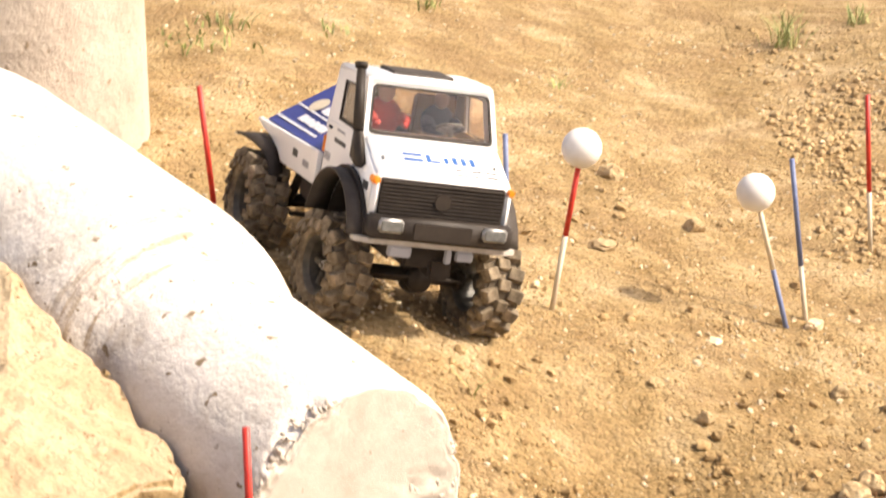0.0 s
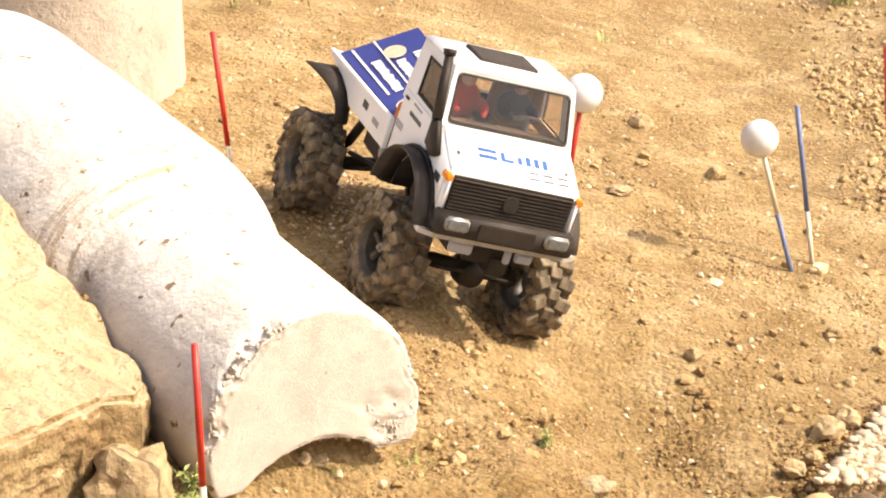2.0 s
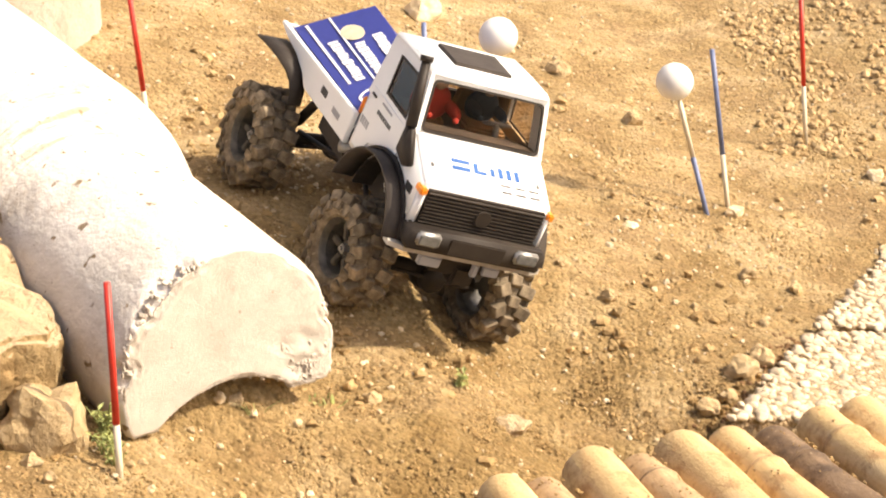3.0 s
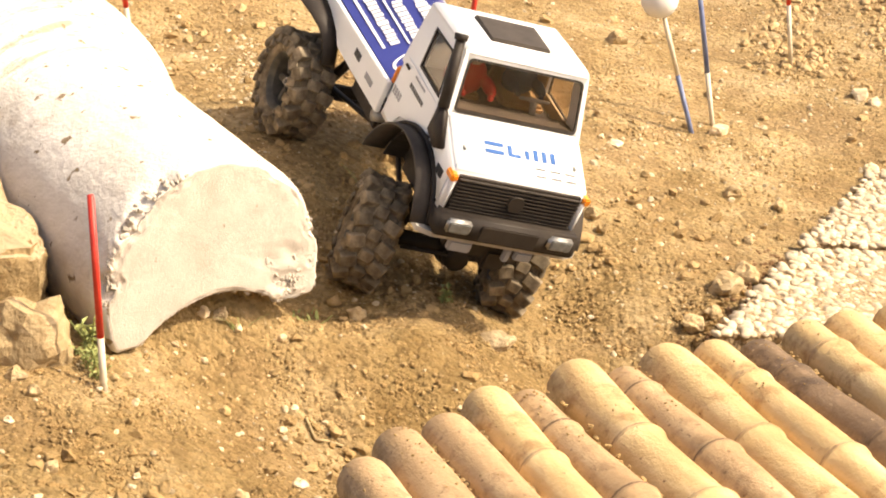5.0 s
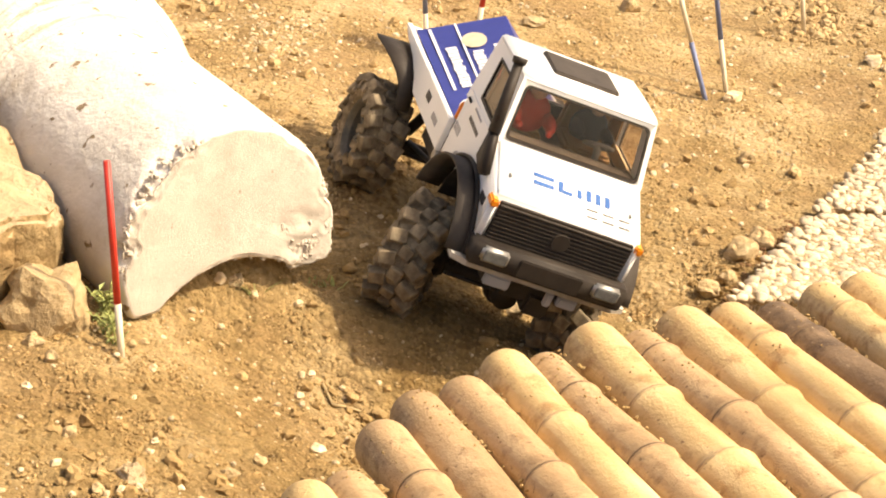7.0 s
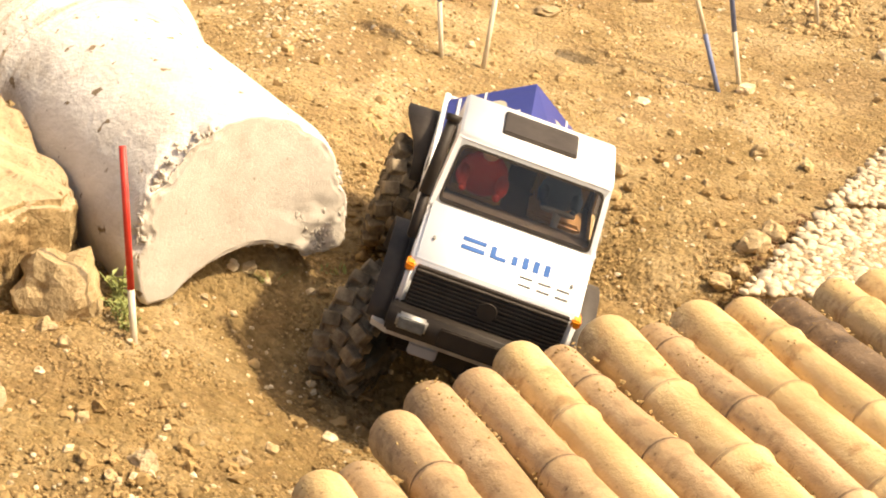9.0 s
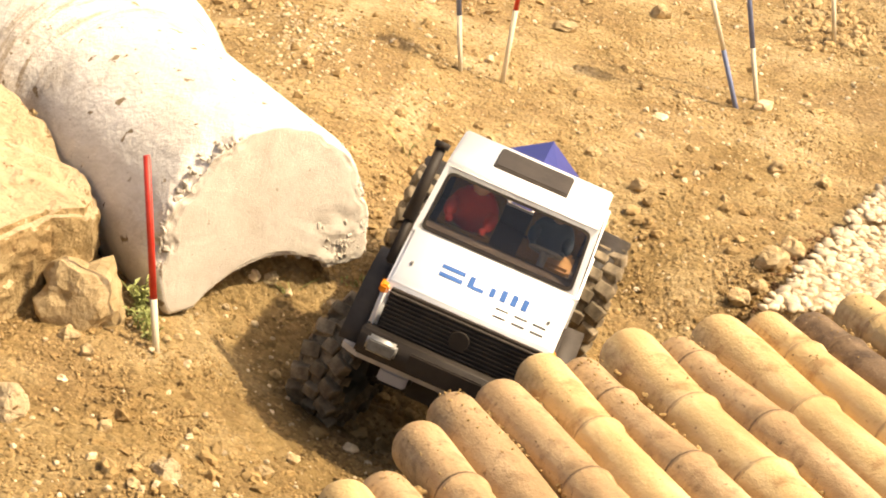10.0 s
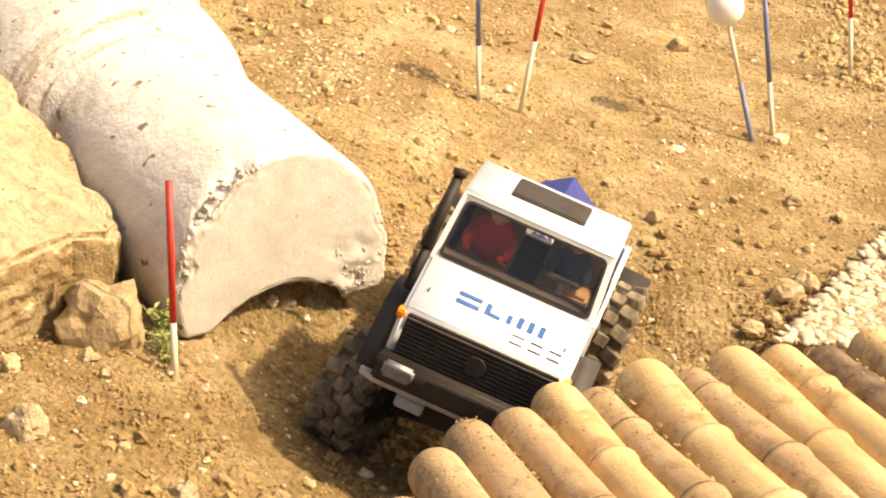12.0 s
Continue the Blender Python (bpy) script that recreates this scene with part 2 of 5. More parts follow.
def streaked(m, origin, along, across):
    """Adds brown streaks round the pipe where it steps up in width."""
    n, l = m.node_tree.nodes, m.node_tree.links
    b = n["Principled BSDF"]
    base = b.inputs["Base Color"].links[0].from_socket
    tc = [q for q in n if q.type == "TEX_COORD"][0]
    rel = n.new("ShaderNodeVectorMath")
    rel.operation = "SUBTRACT"
    rel.inputs[1].default_value = origin
    l.new(tc.outputs["Object"], rel.inputs[0])
    ways = []
    for way in (along, across):
        dot = n.new("ShaderNodeVectorMath")
        dot.operation = "DOT_PRODUCT"
        dot.inputs[1].default_value = way
        l.new(rel.outputs[0], dot.inputs[0])
        ways.append(dot.outputs["Value"])
    z = n.new("ShaderNodeSeparateXYZ")
    l.new(tc.outputs["Object"], z.inputs[0])
    scaled = []
    for src, k in ((ways[1], 9.0), (z.outputs[2], 9.0), (ways[0], 75.0)):
        q = n.new("ShaderNodeMath")
        q.operation = "MULTIPLY"
        q.inputs[1].default_value = k
        l.new(src, q.inputs[0])
        scaled.append(q.outputs[0])
    xyz = n.new("ShaderNodeCombineXYZ")
    for i in range(3):
        l.new(scaled[i], xyz.inputs[i])
    streak = n.new("ShaderNodeTexNoise")
    streak.inputs["Scale"].default_value, streak.inputs["Detail"].default_value, streak.inputs["Roughness"].default_value = 1.0, 6, 0.7
    l.new(xyz.outputs[0], streak.inputs["Vector"])
    cut = n.new("ShaderNodeMapRange")
    cut.inputs["From Min"].default_value, cut.inputs["From Max"].default_value, cut.inputs["To Max"].default_value = 0.50, 0.60, 0.75
    l.new(streak.outputs["Fac"], cut.inputs["Value"])
    band = n.new("ShaderNodeValToRGB")
    e = band.color_ramp.elements
    e[0].position, e[0].color = 0.30, (0, 0, 0, 1)
    e[1].position, e[1].color = 0.355, (1, 1, 1, 1)
    for p, v in ((0.40, 0.8), (0.48, 0.0)):
        w = e.new(p)
        w.color = (v, v, v, 1)
    l.new(ways[0], band.inputs[0])
    both = n.new("ShaderNodeMath")
    both.operation = "MULTIPLY"
    l.new(cut.outputs[0], both.inputs[0])
    l.new(band.outputs[0], both.inputs[1])
    mx = n.new("ShaderNodeMix")
    mx.data_type = "RGBA"
    l.new(both.outputs[0], mx.inputs["Factor"])
    l.new(base, mx.inputs["A"])
    mx.inputs["B"].default_value = (0.33, 0.23, 0.13, 1)
    l.new(mx.outputs["Result"], b.inputs["Base Color"])


streaked(CONCRETE, (-0.276, -0.319, 0.0), (-0.588, 0.809, 0.0), (0.809, 0.588, 0.0))


def bamboo_material(name, dark, mid, light, stain, specks):
    """Stretched streaks along the pole (local x), stains, dark specks, and a little variation from pole to pole."""
    m = material(name, [dark, mid, light], 7, 0.55, bump=0.5, fine=240, depth=0.0016, each=0.10, spec=0.25, stain=stain, speck=specks, coarse=(60, 0.0016))
    n, l = m.node_tree.nodes, m.node_tree.links
    mp = n.new("ShaderNodeMapping")
    mp.inputs["Scale"].default_value = (0.7, 4.0, 4.0)
    noise_node = [q for q in n if q.type == "TEX_NOISE" and q.inputs["Scale"].default_value == 7][0]
    tc = [q for q in n if q.type == "TEX_COORD"][0]
    l.new(tc.outputs["Object"], mp.inputs["Vector"])
    l.new(mp.outputs[0], noise_node.inputs["Vector"])
    return m


BAMBOO = bamboo_material("bamboo", (0.40, 0.245, 0.105), (0.58, 0.40, 0.19), (0.68, 0.51, 0.28), ((0.34, 0.185, 0.075), 21, 0.545, 0.10, 0.70), ((0.25, 0.14, 0.065), 170, 0.685))
BAMBOO_BROWN = bamboo_material("bamboo_brown", (0.29, 0.18, 0.09), (0.43, 0.285, 0.15), (0.54, 0.385, 0.225), ((0.24, 0.145, 0.075), 38, 0.515, 0.12, 0.60), ((0.22, 0.135, 0.07), 150, 0.645))
BAMBOO_DARK = bamboo_material("bamboo_dark", (0.11, 0.07, 0.04), (0.20, 0.13, 0.075), (0.33, 0.225, 0.135), ((0.07, 0.045, 0.03), 24, 0.50, 0.12, 0.7), ((0.40, 0.29, 0.18), 150, 0.66))


# ---------------------------------------------------------------- mesh helpers
def link(name, bm, mat, smooth=True):
    me = bpy.data.meshes.new(name)
    bm.normal_update()
    bm.to_mesh(me)
    bm.free()
    for m in mat if isinstance(mat, (list, tuple)) else [mat]:
        me.materials.append(m)
    if smooth:
        for p in me.polygons:
            p.use_smooth = True
    return new(name, me)


def part(name, bm, mat, parent, label="", smooth=True):
    ob = link(name, bm, mat, smooth)
    ob.parent = parent
    if label:
        tagged(ob, label)
    return ob


def box(bm, cx, cy, cz, sx, sy, sz, bevel=0.0, m=None):
    """A box of full size s about c, its edges rounded by bevel."""
    v = bmesh.ops.create_cube(bm, size=1)["verts"]
    for p in v:
        p.co = Vector((p.co.x * sx + cx, p.co.y * sy + cy, p.co.z * sz + cz))
    if bevel:
        es = list({e for p in v for e in p.link_edges})
        v = bmesh.ops.bevel(bm, geom=es, offset=bevel, segments=2, affect="EDGES", clamp_overlap=True)["verts"]
    if m:
        for p in v:
            p.co = m @ p.co
    return v


def tube(bm, a, b, r0, r1=None, n=12, caps=True):
    a, b = Vector(a), Vector(b)
    r1 = r0 if r1 is None else r1
    q = (b - a).to_track_quat("Z", "Y").to_matrix()
    rings = []
    for p, r in ((a, r0), (b, r1)):
        rings.append([bm.verts.new(p + q @ Vector((r * math.cos(2 * math.pi * i / n), r * math.sin(2 * math.pi * i / n), 0))) for i in range(n)])
    for i in range(n):
        bm.faces.new((rings[0][i], rings[0][(i + 1) % n], rings[1][(i + 1) % n], rings[1][i]))
    if caps:
        bm.faces.new(rings[0][::-1])
        bm.faces.new(rings[1])


# ---------------------------------------------------------------- ground
def smooth_step(x, a, b):
    t = min(1.0, max(0.0, (x - a) / (b - a)))
    return t * t * (3 - 2 * t)


def bell(x, y, cx, cy, s):
    return math.exp(-0.5 * ((x - cx) ** 2 + (y - cy) ** 2) / s ** 2)


POLE_WAY = Vector((0.352, -0.936))      # the way the bamboo poles run, towards the camera
POLE_SIDE = Vector((0.936, 0.352))      # across them
# swells and hollows of the ground: x, y, height
SWELLS = ((-0.04, -0.40, -0.077), (0.12, -0.10, -0.032), (-0.20, -0.40, -0.075), (0.12, 0.20, -0.049), (-0.20, 0.40, 0.022), (-0.20, -0.10, -0.072),
          (-0.20, -0.25, 0.044), (0.28, -0.10, -0.091), (0.12, -0.40, -0.045), (-0.20, 0.60, 0.026), (-0.20, 0.20, 0.020), (-0.19, -0.67, -0.045), (-0.06, -0.62, -0.030),
          (-0.50, 0.83, -0.045), (0.11, 0.06, -0.034), (0.02, 0.26, -0.014), (-0.12, 0.50, -0.014), (-0.16, 0.11, -0.010), (-0.06, -0.19, 0.016), (-0.17, -0.44, 0.018))


def slope(x, y):
    """The broad fall of the ground, down to the right and rising slowly into the distance."""
    return 0.005 - 0.2227 * 0.9 * math.tanh(x / 0.9) + 0.0517 * (y if y < 1.5 else 1.5 + 1.2 * math.tanh((y - 1.5) / 1.2))


def height(x, y):
    z = slope(x, y)
    if abs(x) < 1 and abs(y) < 1.3:
        z += sum(a * bell(x, y, cx, cy, 0.11) for cx, cy, a in SWELLS)
    # bank under the bamboo deck
    d = x * POLE_WAY.x + y * POLE_WAY.y
    c = x * POLE_SIDE.x + y * POLE_SIDE.y
    tip = 0.60 + 0.42 * max(0.0, -0.05 - c)
    bank = smooth_step(d, tip + 0.05, tip + 0.17) * (1 - smooth_step(-c, 0.62, 0.80)) * (1 - smooth_step(c, 0.54, 1.3)) * (1 - smooth_step(d, 1.9, 3.2))
    z += (0.066 - z) * bank
    # earth packed under the concrete pipe
    run, off = (x + 0.276) * -0.588 + (y + 0.319) * 0.809, (x + 0.276) * 0.809 + (y + 0.319) * 0.588
    packed = smooth_step(run, 0.005, 0.06) * (1 - smooth_step(abs(off - 0.01), 0.07, 0.13)) * (1 - smooth_step(run, 0.85, 0.95))
    z += packed * max(0.0, 0.090 + 0.13 * run - z)
    # gravel heap
    z += 0.16 * math.exp(-0.5 * (((x - 1.25) / 0.38) ** 2 + ((y - 2.1) / 0.75) ** 2))
    z += 0.010 * noise.noise(Vector((x * 3.1, y * 3.1, 0))) + 0.005 * noise.noise(Vector((x * 9, y * 9, 4)))
    return z


def build_ground():
    def axis(lo, hi, fine_lo, fine_hi, step, grow):
        v = [fine_lo]
        while v[-1] < fine_hi:
            v.append(v[-1] + step)
        s = step
        while v[-1] < hi:
            s *= grow
            v.append(v[-1] + s)
        s = step
        while v[0] > lo:
            s *= grow
            v.insert(0, v[0] - s)
        return v
    xs = axis(-60, 60, -0.72, 0.92, 0.0044, 1.06)
    ys = axis(-30, 300, -0.98, 1.25, 0.0044, 1.022)
    verts, faces = [], []
    for y in ys:
        for x in xs:
            z = height(x, y)
            if -1.2 < x < 1.6 and -1.5 < y < 5:
                p = Vector((x, y, 0))
                crumb = noise.noise(p * 5 + Vector((1, 8, 2))) * 0.5 + 0.6      # cloddy patches and smoother ones
                crumb *= 1.25 - 0.75 * smooth_step(y, -0.15, 0.45)
                z += 0.0055 * crumb * noise.noise(p * 13 + Vector((2, 6, 1))) + 0.0036 * crumb * noise.noise(p * 27) + 0.0042 * crumb * abs(noise.noise(p * 58 + Vector((3, 1, 7))))
                z += 0.012 * crumb * max(0.0, noise.noise(p * 66 + Vector((9, 2, 5))) - 0.22)
                z -= 0.010 * crumb * max(0.0, noise.noise(p * 44 + Vector((5, 7, 3))) - 0.30)
                z += 0.0030 * crumb * noise.noise(p * 125)
            verts.append((x, y, z))
    w = len(xs)
    for j in range(len(ys) - 1):
        for i in range(w - 1):
            a = j * w + i
            faces.append((a, a + 1, a + w + 1, a + w))
    me = bpy.data.meshes.new("ground")
    me.from_pydata(verts, [], faces)
    me.materials.append(EARTH)
    return tagged(new("ground", me), "dry yellow-brown stony earth with clods and small stones", "ground", kind="structure")


ground = build_ground()


# ---------------------------------------------------------------- stones
def blob_data(seed, sub=2, rough=0.28, flat=0.7):
    """Vertices and faces of a stone of about unit size."""
    bm = bmesh.new()
    bmesh.ops.create_icosphere(bm, subdivisions=sub, radius=0.5)
    off = Vector((seed * 7.3, seed * 3.1, seed * 1.7))
    for v in bm.verts:
        n = v.co.normalized()
        k = 1 + rough * noise.noise(n * 1.3 + off) * 1.6 + rough * 0.5 * noise.noise(n * 3.3 + off)
        c = n * 0.5 * k
        # facets
        for q in range(4):
            a = seed * 2.1 + q * 1.7
            f = Vector((math.cos(a), math.sin(a), 0.5 * math.sin(a * 2.3))).normalized()
            d = c.dot(f) - 0.36
            if d > 0:
                c -= f * d * 0.8
        v.co = Vector((c.x, c.y * 0.85, c.z * flat))
    bm.verts.ensure_lookup_table()
    out = [v.co.copy() for v in bm.verts], [[v.index for v in f.verts] for f in bm.faces]
    bm.free()
    return out


def scatter(name, label, category, mat, spots, sub, rough, flat, smooth=False):
    """Many small stones in one mesh. spots: x, y, size."""
    kinds = [blob_data(i + 1, sub, rough, flat) for i in range(9)]
    verts, faces = [], []
    for x, y, size in spots:
        vs, fs = random.choice(kinds)
        m = Euler((random.uniform(-0.5, 0.5), random.uniform(-0.5, 0.5), random.uniform(0, 6.3))).to_matrix()
        c = Vector((x, y, height(x, y) + size * random.uniform(0.02, 0.20)))
        k = len(verts)
        verts += [c + m @ (v * size) for v in vs]
        faces += [[a + k for a in f] for f in fs]
    me = bpy.data.meshes.new(name)
    me.from_pydata(verts, [], faces)
    me.materials.append(mat)
    if smooth:
        for p in me.polygons:
            p.use_smooth = True
    return tagged(new(name, me), label, category, kind="stuff")


PATCH = (-0.28, 0.61)


def build_small_stones():
    rnd = random.Random(5)
    random.seed(4)
    spots = []
    while len(spots) < 3600:
        x, y = rnd.uniform(-0.75, 1.0), -0.95 + 3.55 * rnd.random() ** 1.5
        if 0.66 * (x - 0.35) - 0.3 * (y + 0.05) > 0.0 and y < 0.75 and x > 0.34:
            continue
        patch = noise.noise(Vector((x * 4, y * 4, 11)))
        if rnd.random() > 0.45 + patch:
            continue
        size = 0.004 + 0.009 * rnd.random() ** 3 + (0.007 if rnd.random() < 0.03 else 0)
        spots.append((x, y, size))
    scatter("small_stones", "small pale stones strewn over the dry earth", "stones", STONE, spots, 1, 0.25, 0.65)
    spots = []
    while len(spots) < 4200:
        x, y = 0.54 + abs(rnd.gauss(0.0, 0.34)), 1.14 + abs(rnd.gauss(0.0, 0.55))
        edge = 0.62 + 0.12 * noise.noise(Vector((y * 3, 2, 0)))
        if x < edge - max(0, (y - 1.5)) * 0.12 + rnd.gauss(0, 0.05) or y < 1.12 or noise.noise(Vector((x * 6, y * 4, 7))) < rnd.uniform(-0.5, 0.15):
            continue
        spots.append((x, y, 0.005 + 0.019 * rnd.random() ** 3))
    scatter("gravel", "heap of loose yellowish gravel stones", "gravel", GRAVEL, spots, 1, 0.25, 0.75)
    spots = []
    while len(spots) < 19000:
        x, y = rnd.uniform(-0.75, 0.75), rnd.uniform(-1.0, 1.6)
        if 0.66 * (x - 0.37) - 0.3 * (y + 0.05) > 0.0 and y < 0.75 and x > 0.36:
            continue
        if noise.noise(Vector((x * 5 + 3, y * 5, 2))) < rnd.uniform(-0.7, 0.4) + 0.30 * smooth_step(y, -0.2, 0.8):
            continue
        spots.append((x, y, 0.003 + 0.006 * rnd.random() ** 2 + (0.007 * rnd.random() if rnd.random() < 0.05 else 0)))
    more = 0
    while more < 20000:
        x, y = rnd.uniform(-0.72, 0.45), rnd.uniform(-1.0, 0.25)
        if noise.noise(Vector((x * 7 + 1, y * 7, 9))) < rnd.uniform(-0.6, 0.35) + 0.35 * smooth_step(y, -0.1, 0.25):
            continue
        spots.append((x, y, 0.003 + 0.005 * rnd.random() ** 2))
        more += 1
    scatter("earth_clods", "crumbs and clods of dry brown earth", "clods", CLOD, spots, 1, 0.35, 0.65)
    spots = []
    while len(spots) < 1500:
        x, y = rnd.uniform(-0.75, 0.75), -0.98 + 2.3 * rnd.random() ** 1.35
        if 0.66 * (x - 0.37) - 0.3 * (y + 0.05) > 0.0 and y < 0.75 and x > 0.36:
            continue
        if noise.noise(Vector((x * 4.5 + 3, y * 4.5, 6))) < rnd.uniform(-0.35, 0.35) + 0.20 * smooth_step(y, -0.2, 0.8):
            continue
        spots.append((x, y, 0.009 + 0.016 * rnd.random() ** 2.5))
    damp = []
    for k in range(420):
        f = rnd.uniform(-0.15, 1.0)
        off = rnd.gauss(-0.018, 0.014)
        damp.append((0.352 + 0.169 * f + off, -0.045 + 0.374 * f - 0.3 * off, 0.004 + 0.009 * rnd.random() ** 2))
    scatter("damp_clods", "damp dark red-brown earth beside the pebble slabs", "clods", DAMP, damp, 1, 0.45, 0.55)
    scatter("large_clods", "broken lumps of dry brown earth", "clods", CLOD, spots, 2, 0.5, 0.62)
    spots = [(rnd.uniform(-0.72, 0.75), -0.95 + 2.6 * rnd.random() ** 1.3, 0.006 + 0.009 * rnd.random() ** 2) for k in range(520)]
    spots = [q for q in spots if not (0.66 * (q[0] - 0.35) - 0.3 * (q[1] + 0.05) > 0.0 and q[1] < 0.75 and q[0] > 0.34)]
    while len(spots) < 760:     # a chalky patch behind the pipe
        spots.append((rnd.gauss(PATCH[0], 0.055), rnd.gauss(PATCH[1], 0.09), 0.003 + 0.009 * rnd.random() ** 2))
    scatter("pale_stones", "scattered angular whitish stones on the earth", "stones", STONE, spots, 1, 0.4, 0.6)


build_small_stones()


def build_rock(x, y, size, seed, label, name="stone", mat=None, flat=0.7, turn=0.0, sink=0.3, squash=(1, 1)):
    vs, fs = blob_data(seed, 3, 0.32, flat)
    me = bpy.data.meshes.new(name)
    fine = 9.0
    vs = [v * (1 + 0.07 * noise.noise(v * fine + Vector((seed, 0, 0))) + 0.04 * noise.noise(v * 22)) for v in vs]
    me.from_pydata([(v.x * size * squash[0], v.y * size * squash[1], v.z * size) for v in vs], [], fs)
    me.materials.append(mat or ROCK)
    ob = tagged(new(name, me), label, "stone")
    ob.location = (x, y, height(x, y) + size * flat * (0.5 - sink))
    ob.rotation_euler = (0, 0, turn)
    return ob


for x, y, size, seed, label in (
        (0.397, 0.175, 0.055, 3, "brown earthy stone beside the pebble slabs"), (0.435, 0.225, 0.045, 4, "brown earthy stone beside the pebble slabs"),
        (0.345, 0.075, 0.036, 5, "low tan stone beside the bamboo deck"), (0.375, 0.105, 0.030, 8, "low tan stone beside the bamboo deck"),
        (0.308, 1.186, 0.042, 6, "brown clod-like stone on the dry earth"), (0.185, 1.4, 0.050, 7, "dark brown clod on the dry earth"),
        (0.13, 1, 0.060, 9, "flat brown clod on the dry earth"), (0.070, -0.038, 0.058, 10, "flat ochre stone sunk in the earth"), (-0.114, -0.08, 0.030, 11, "brown clod beside the wheel track"),
        (-0.519, -0.714, 0.060, 33, "round ochre stone on the dry earth"), (-0.419, -0.704, 0.024, 13, "small rust-brown stone on the earth"),
        (-0.347, -0.762, 0.034, 14, "ochre stone half sunk in the earth"), (-0.566, -0.572, 0.035, 15, "small stone by the sandstone block"),
        (-0.294, -0.292, 0.020, 16, "small pale stone before the concrete pipe"), (-0.274, -0.281, 0.022, 17, "small ochre stone before the concrete pipe"),
        (-0.254, -0.28, 0.017, 18, "small white stone before the concrete pipe"), (-0.215, -0.187, 0.015, 19, "small white stone before the concrete pipe"),
        (-0.073, 1.6, 0.075, 20, "white boulder-like stone on the earth"), (0.27, 0.66, 0.030, 21, "flat pale stone between the markers"),
        (0.45, 0.79, 0.034, 22, "low pale stone by the marker sticks"), (0.725, 1.05, 0.034, 23, "white stone near the gravel"), (0.745, 1.02, 0.026, 24, "white stone near the gravel"),
        (0.447, 0.54, 0.034, 25, "brown clod on the earth"), (0.22, 0.36, 0.030, 26, "dark clod of earth"), (0.155, 0.44, 0.024, 27, "dark clod of earth"),
        (-0.324, -0.336, 0.012, 50, "small ochre stone on the dry earth"), (-0.201, -0.261, 0.015, 51, "small white stone on the dry earth"), (-0.353, -0.499, 0.013, 52, "small white stone on the dry earth"),
        (-0.478, -0.614, 0.014, 53, "small white stone on the dry earth"), (-0.181, -0.35, 0.014, 54, "small white stone on the dry earth"), (-0.192, -0.357, 0.011, 55, "small white stone on the dry earth"),
        (-0.193, -0.392, 0.013, 56, "small pale stone on the dry earth"), (-0.334, -0.659, 0.013, 57, "small white stone on the dry earth"), (-0.336, -0.683, 0.01, 58, "small white stone on the dry earth"),
        (-0.352, -0.798, 0.012, 59, "small white stone on the dry earth"), (-0.338, -0.778, 0.012, 60, "small white stone on the dry earth"), (-0.423, -0.775, 0.014, 61, "small white stone on the dry earth"),
        (-0.374, -0.813, 0.018, 62, "small tan stone on the dry earth"), (-0.165, -0.52, 0.022, 63, "small pale stone on the dry earth"), (-0.382, -0.456, 0.015, 64, "small brown stone on the dry earth"),
        (-0.369, -0.439, 0.015, 65, "small brown stone on the dry earth"), (-0.365, -0.583, 0.01, 66, "small pale stone on the dry earth"), (-0.461, -0.542, 0.022, 67, "small brown stone on the dry earth"),
        (-0.485, -0.513, 0.026, 68, "small brown stone on the dry earth"), (-0.225, -0.604, 0.018, 69, "small tan stone on the dry earth"), (-0.253, -0.672, 0.024, 70, "small tan stone on the dry earth"),
        (0.443, 0.519, 0.012, 71, "small white stone on the dry earth"), (0.292, 0.42, 0.012, 72, "small white stone on the dry earth"), (0.46, 0.389, 0.01, 73, "small white stone on the dry earth"),
        (0.35, 0.381, 0.018, 74, "small brown stone on the dry earth"), (0.311, -0.017, 0.03, 75, "small tan stone on the dry earth"), (0.518, 0.512, 0.026, 76, "small brown stone on the dry earth"),
        (0.452, 0.364, 0.02, 77, "small brown stone on the dry earth"), (0.69, 0.709, 0.03, 78, "small pale stone on the dry earth"), (0, 0.74, 0.020, 28, "small white stone on the earth"), (-0.1, 0.98, 0.022, 29, "small white stone on the earth")):
    build_rock(x, y, size, seed, label, turn=seed * 1.3, flat=0.35 if "flat" in label else 0.7, mat=STONE if "white" in label or "pale" in label else SANDSTONE if "ochre" in label else ROCK)


# ---------------------------------------------------------------- concrete pipe
PIPE_C = Vector((-0.276, -0.319, 0.0))
PIPE_A = Vector((-0.588, 0.809, 0.15))
PIPE_R = Vector((0.809, 0.588, 0.0))


def pipe_section(r, n=190):
    """Outline of the pipe across its run: a round back, two feet and a shallow arch beneath. Pairs u, z."""
    pts = []
    cz = 0.120
    lo, hi = radians(-17), radians(203)
    for i in range(n):
        a = lo + (hi - lo) * i / (n - 1)
        pts.append((r * math.cos(a), cz + r * math.sin(a) * 0.97))
    left, right = pts[-1], pts[0]
    m = 80
    for i in range(1, m):
        f = i / m
        u = left[0] + (right[0] - left[0]) * f
        base = left[1] + (right[1] - left[1]) * f
        arch = 0.037 * max(0.0, math.sin(math.pi * min(1.0, max(0.0, (f - 0.12) / 0.70)))) ** 0.8
        pts.append((u, base - 0.004 + arch))
    return pts


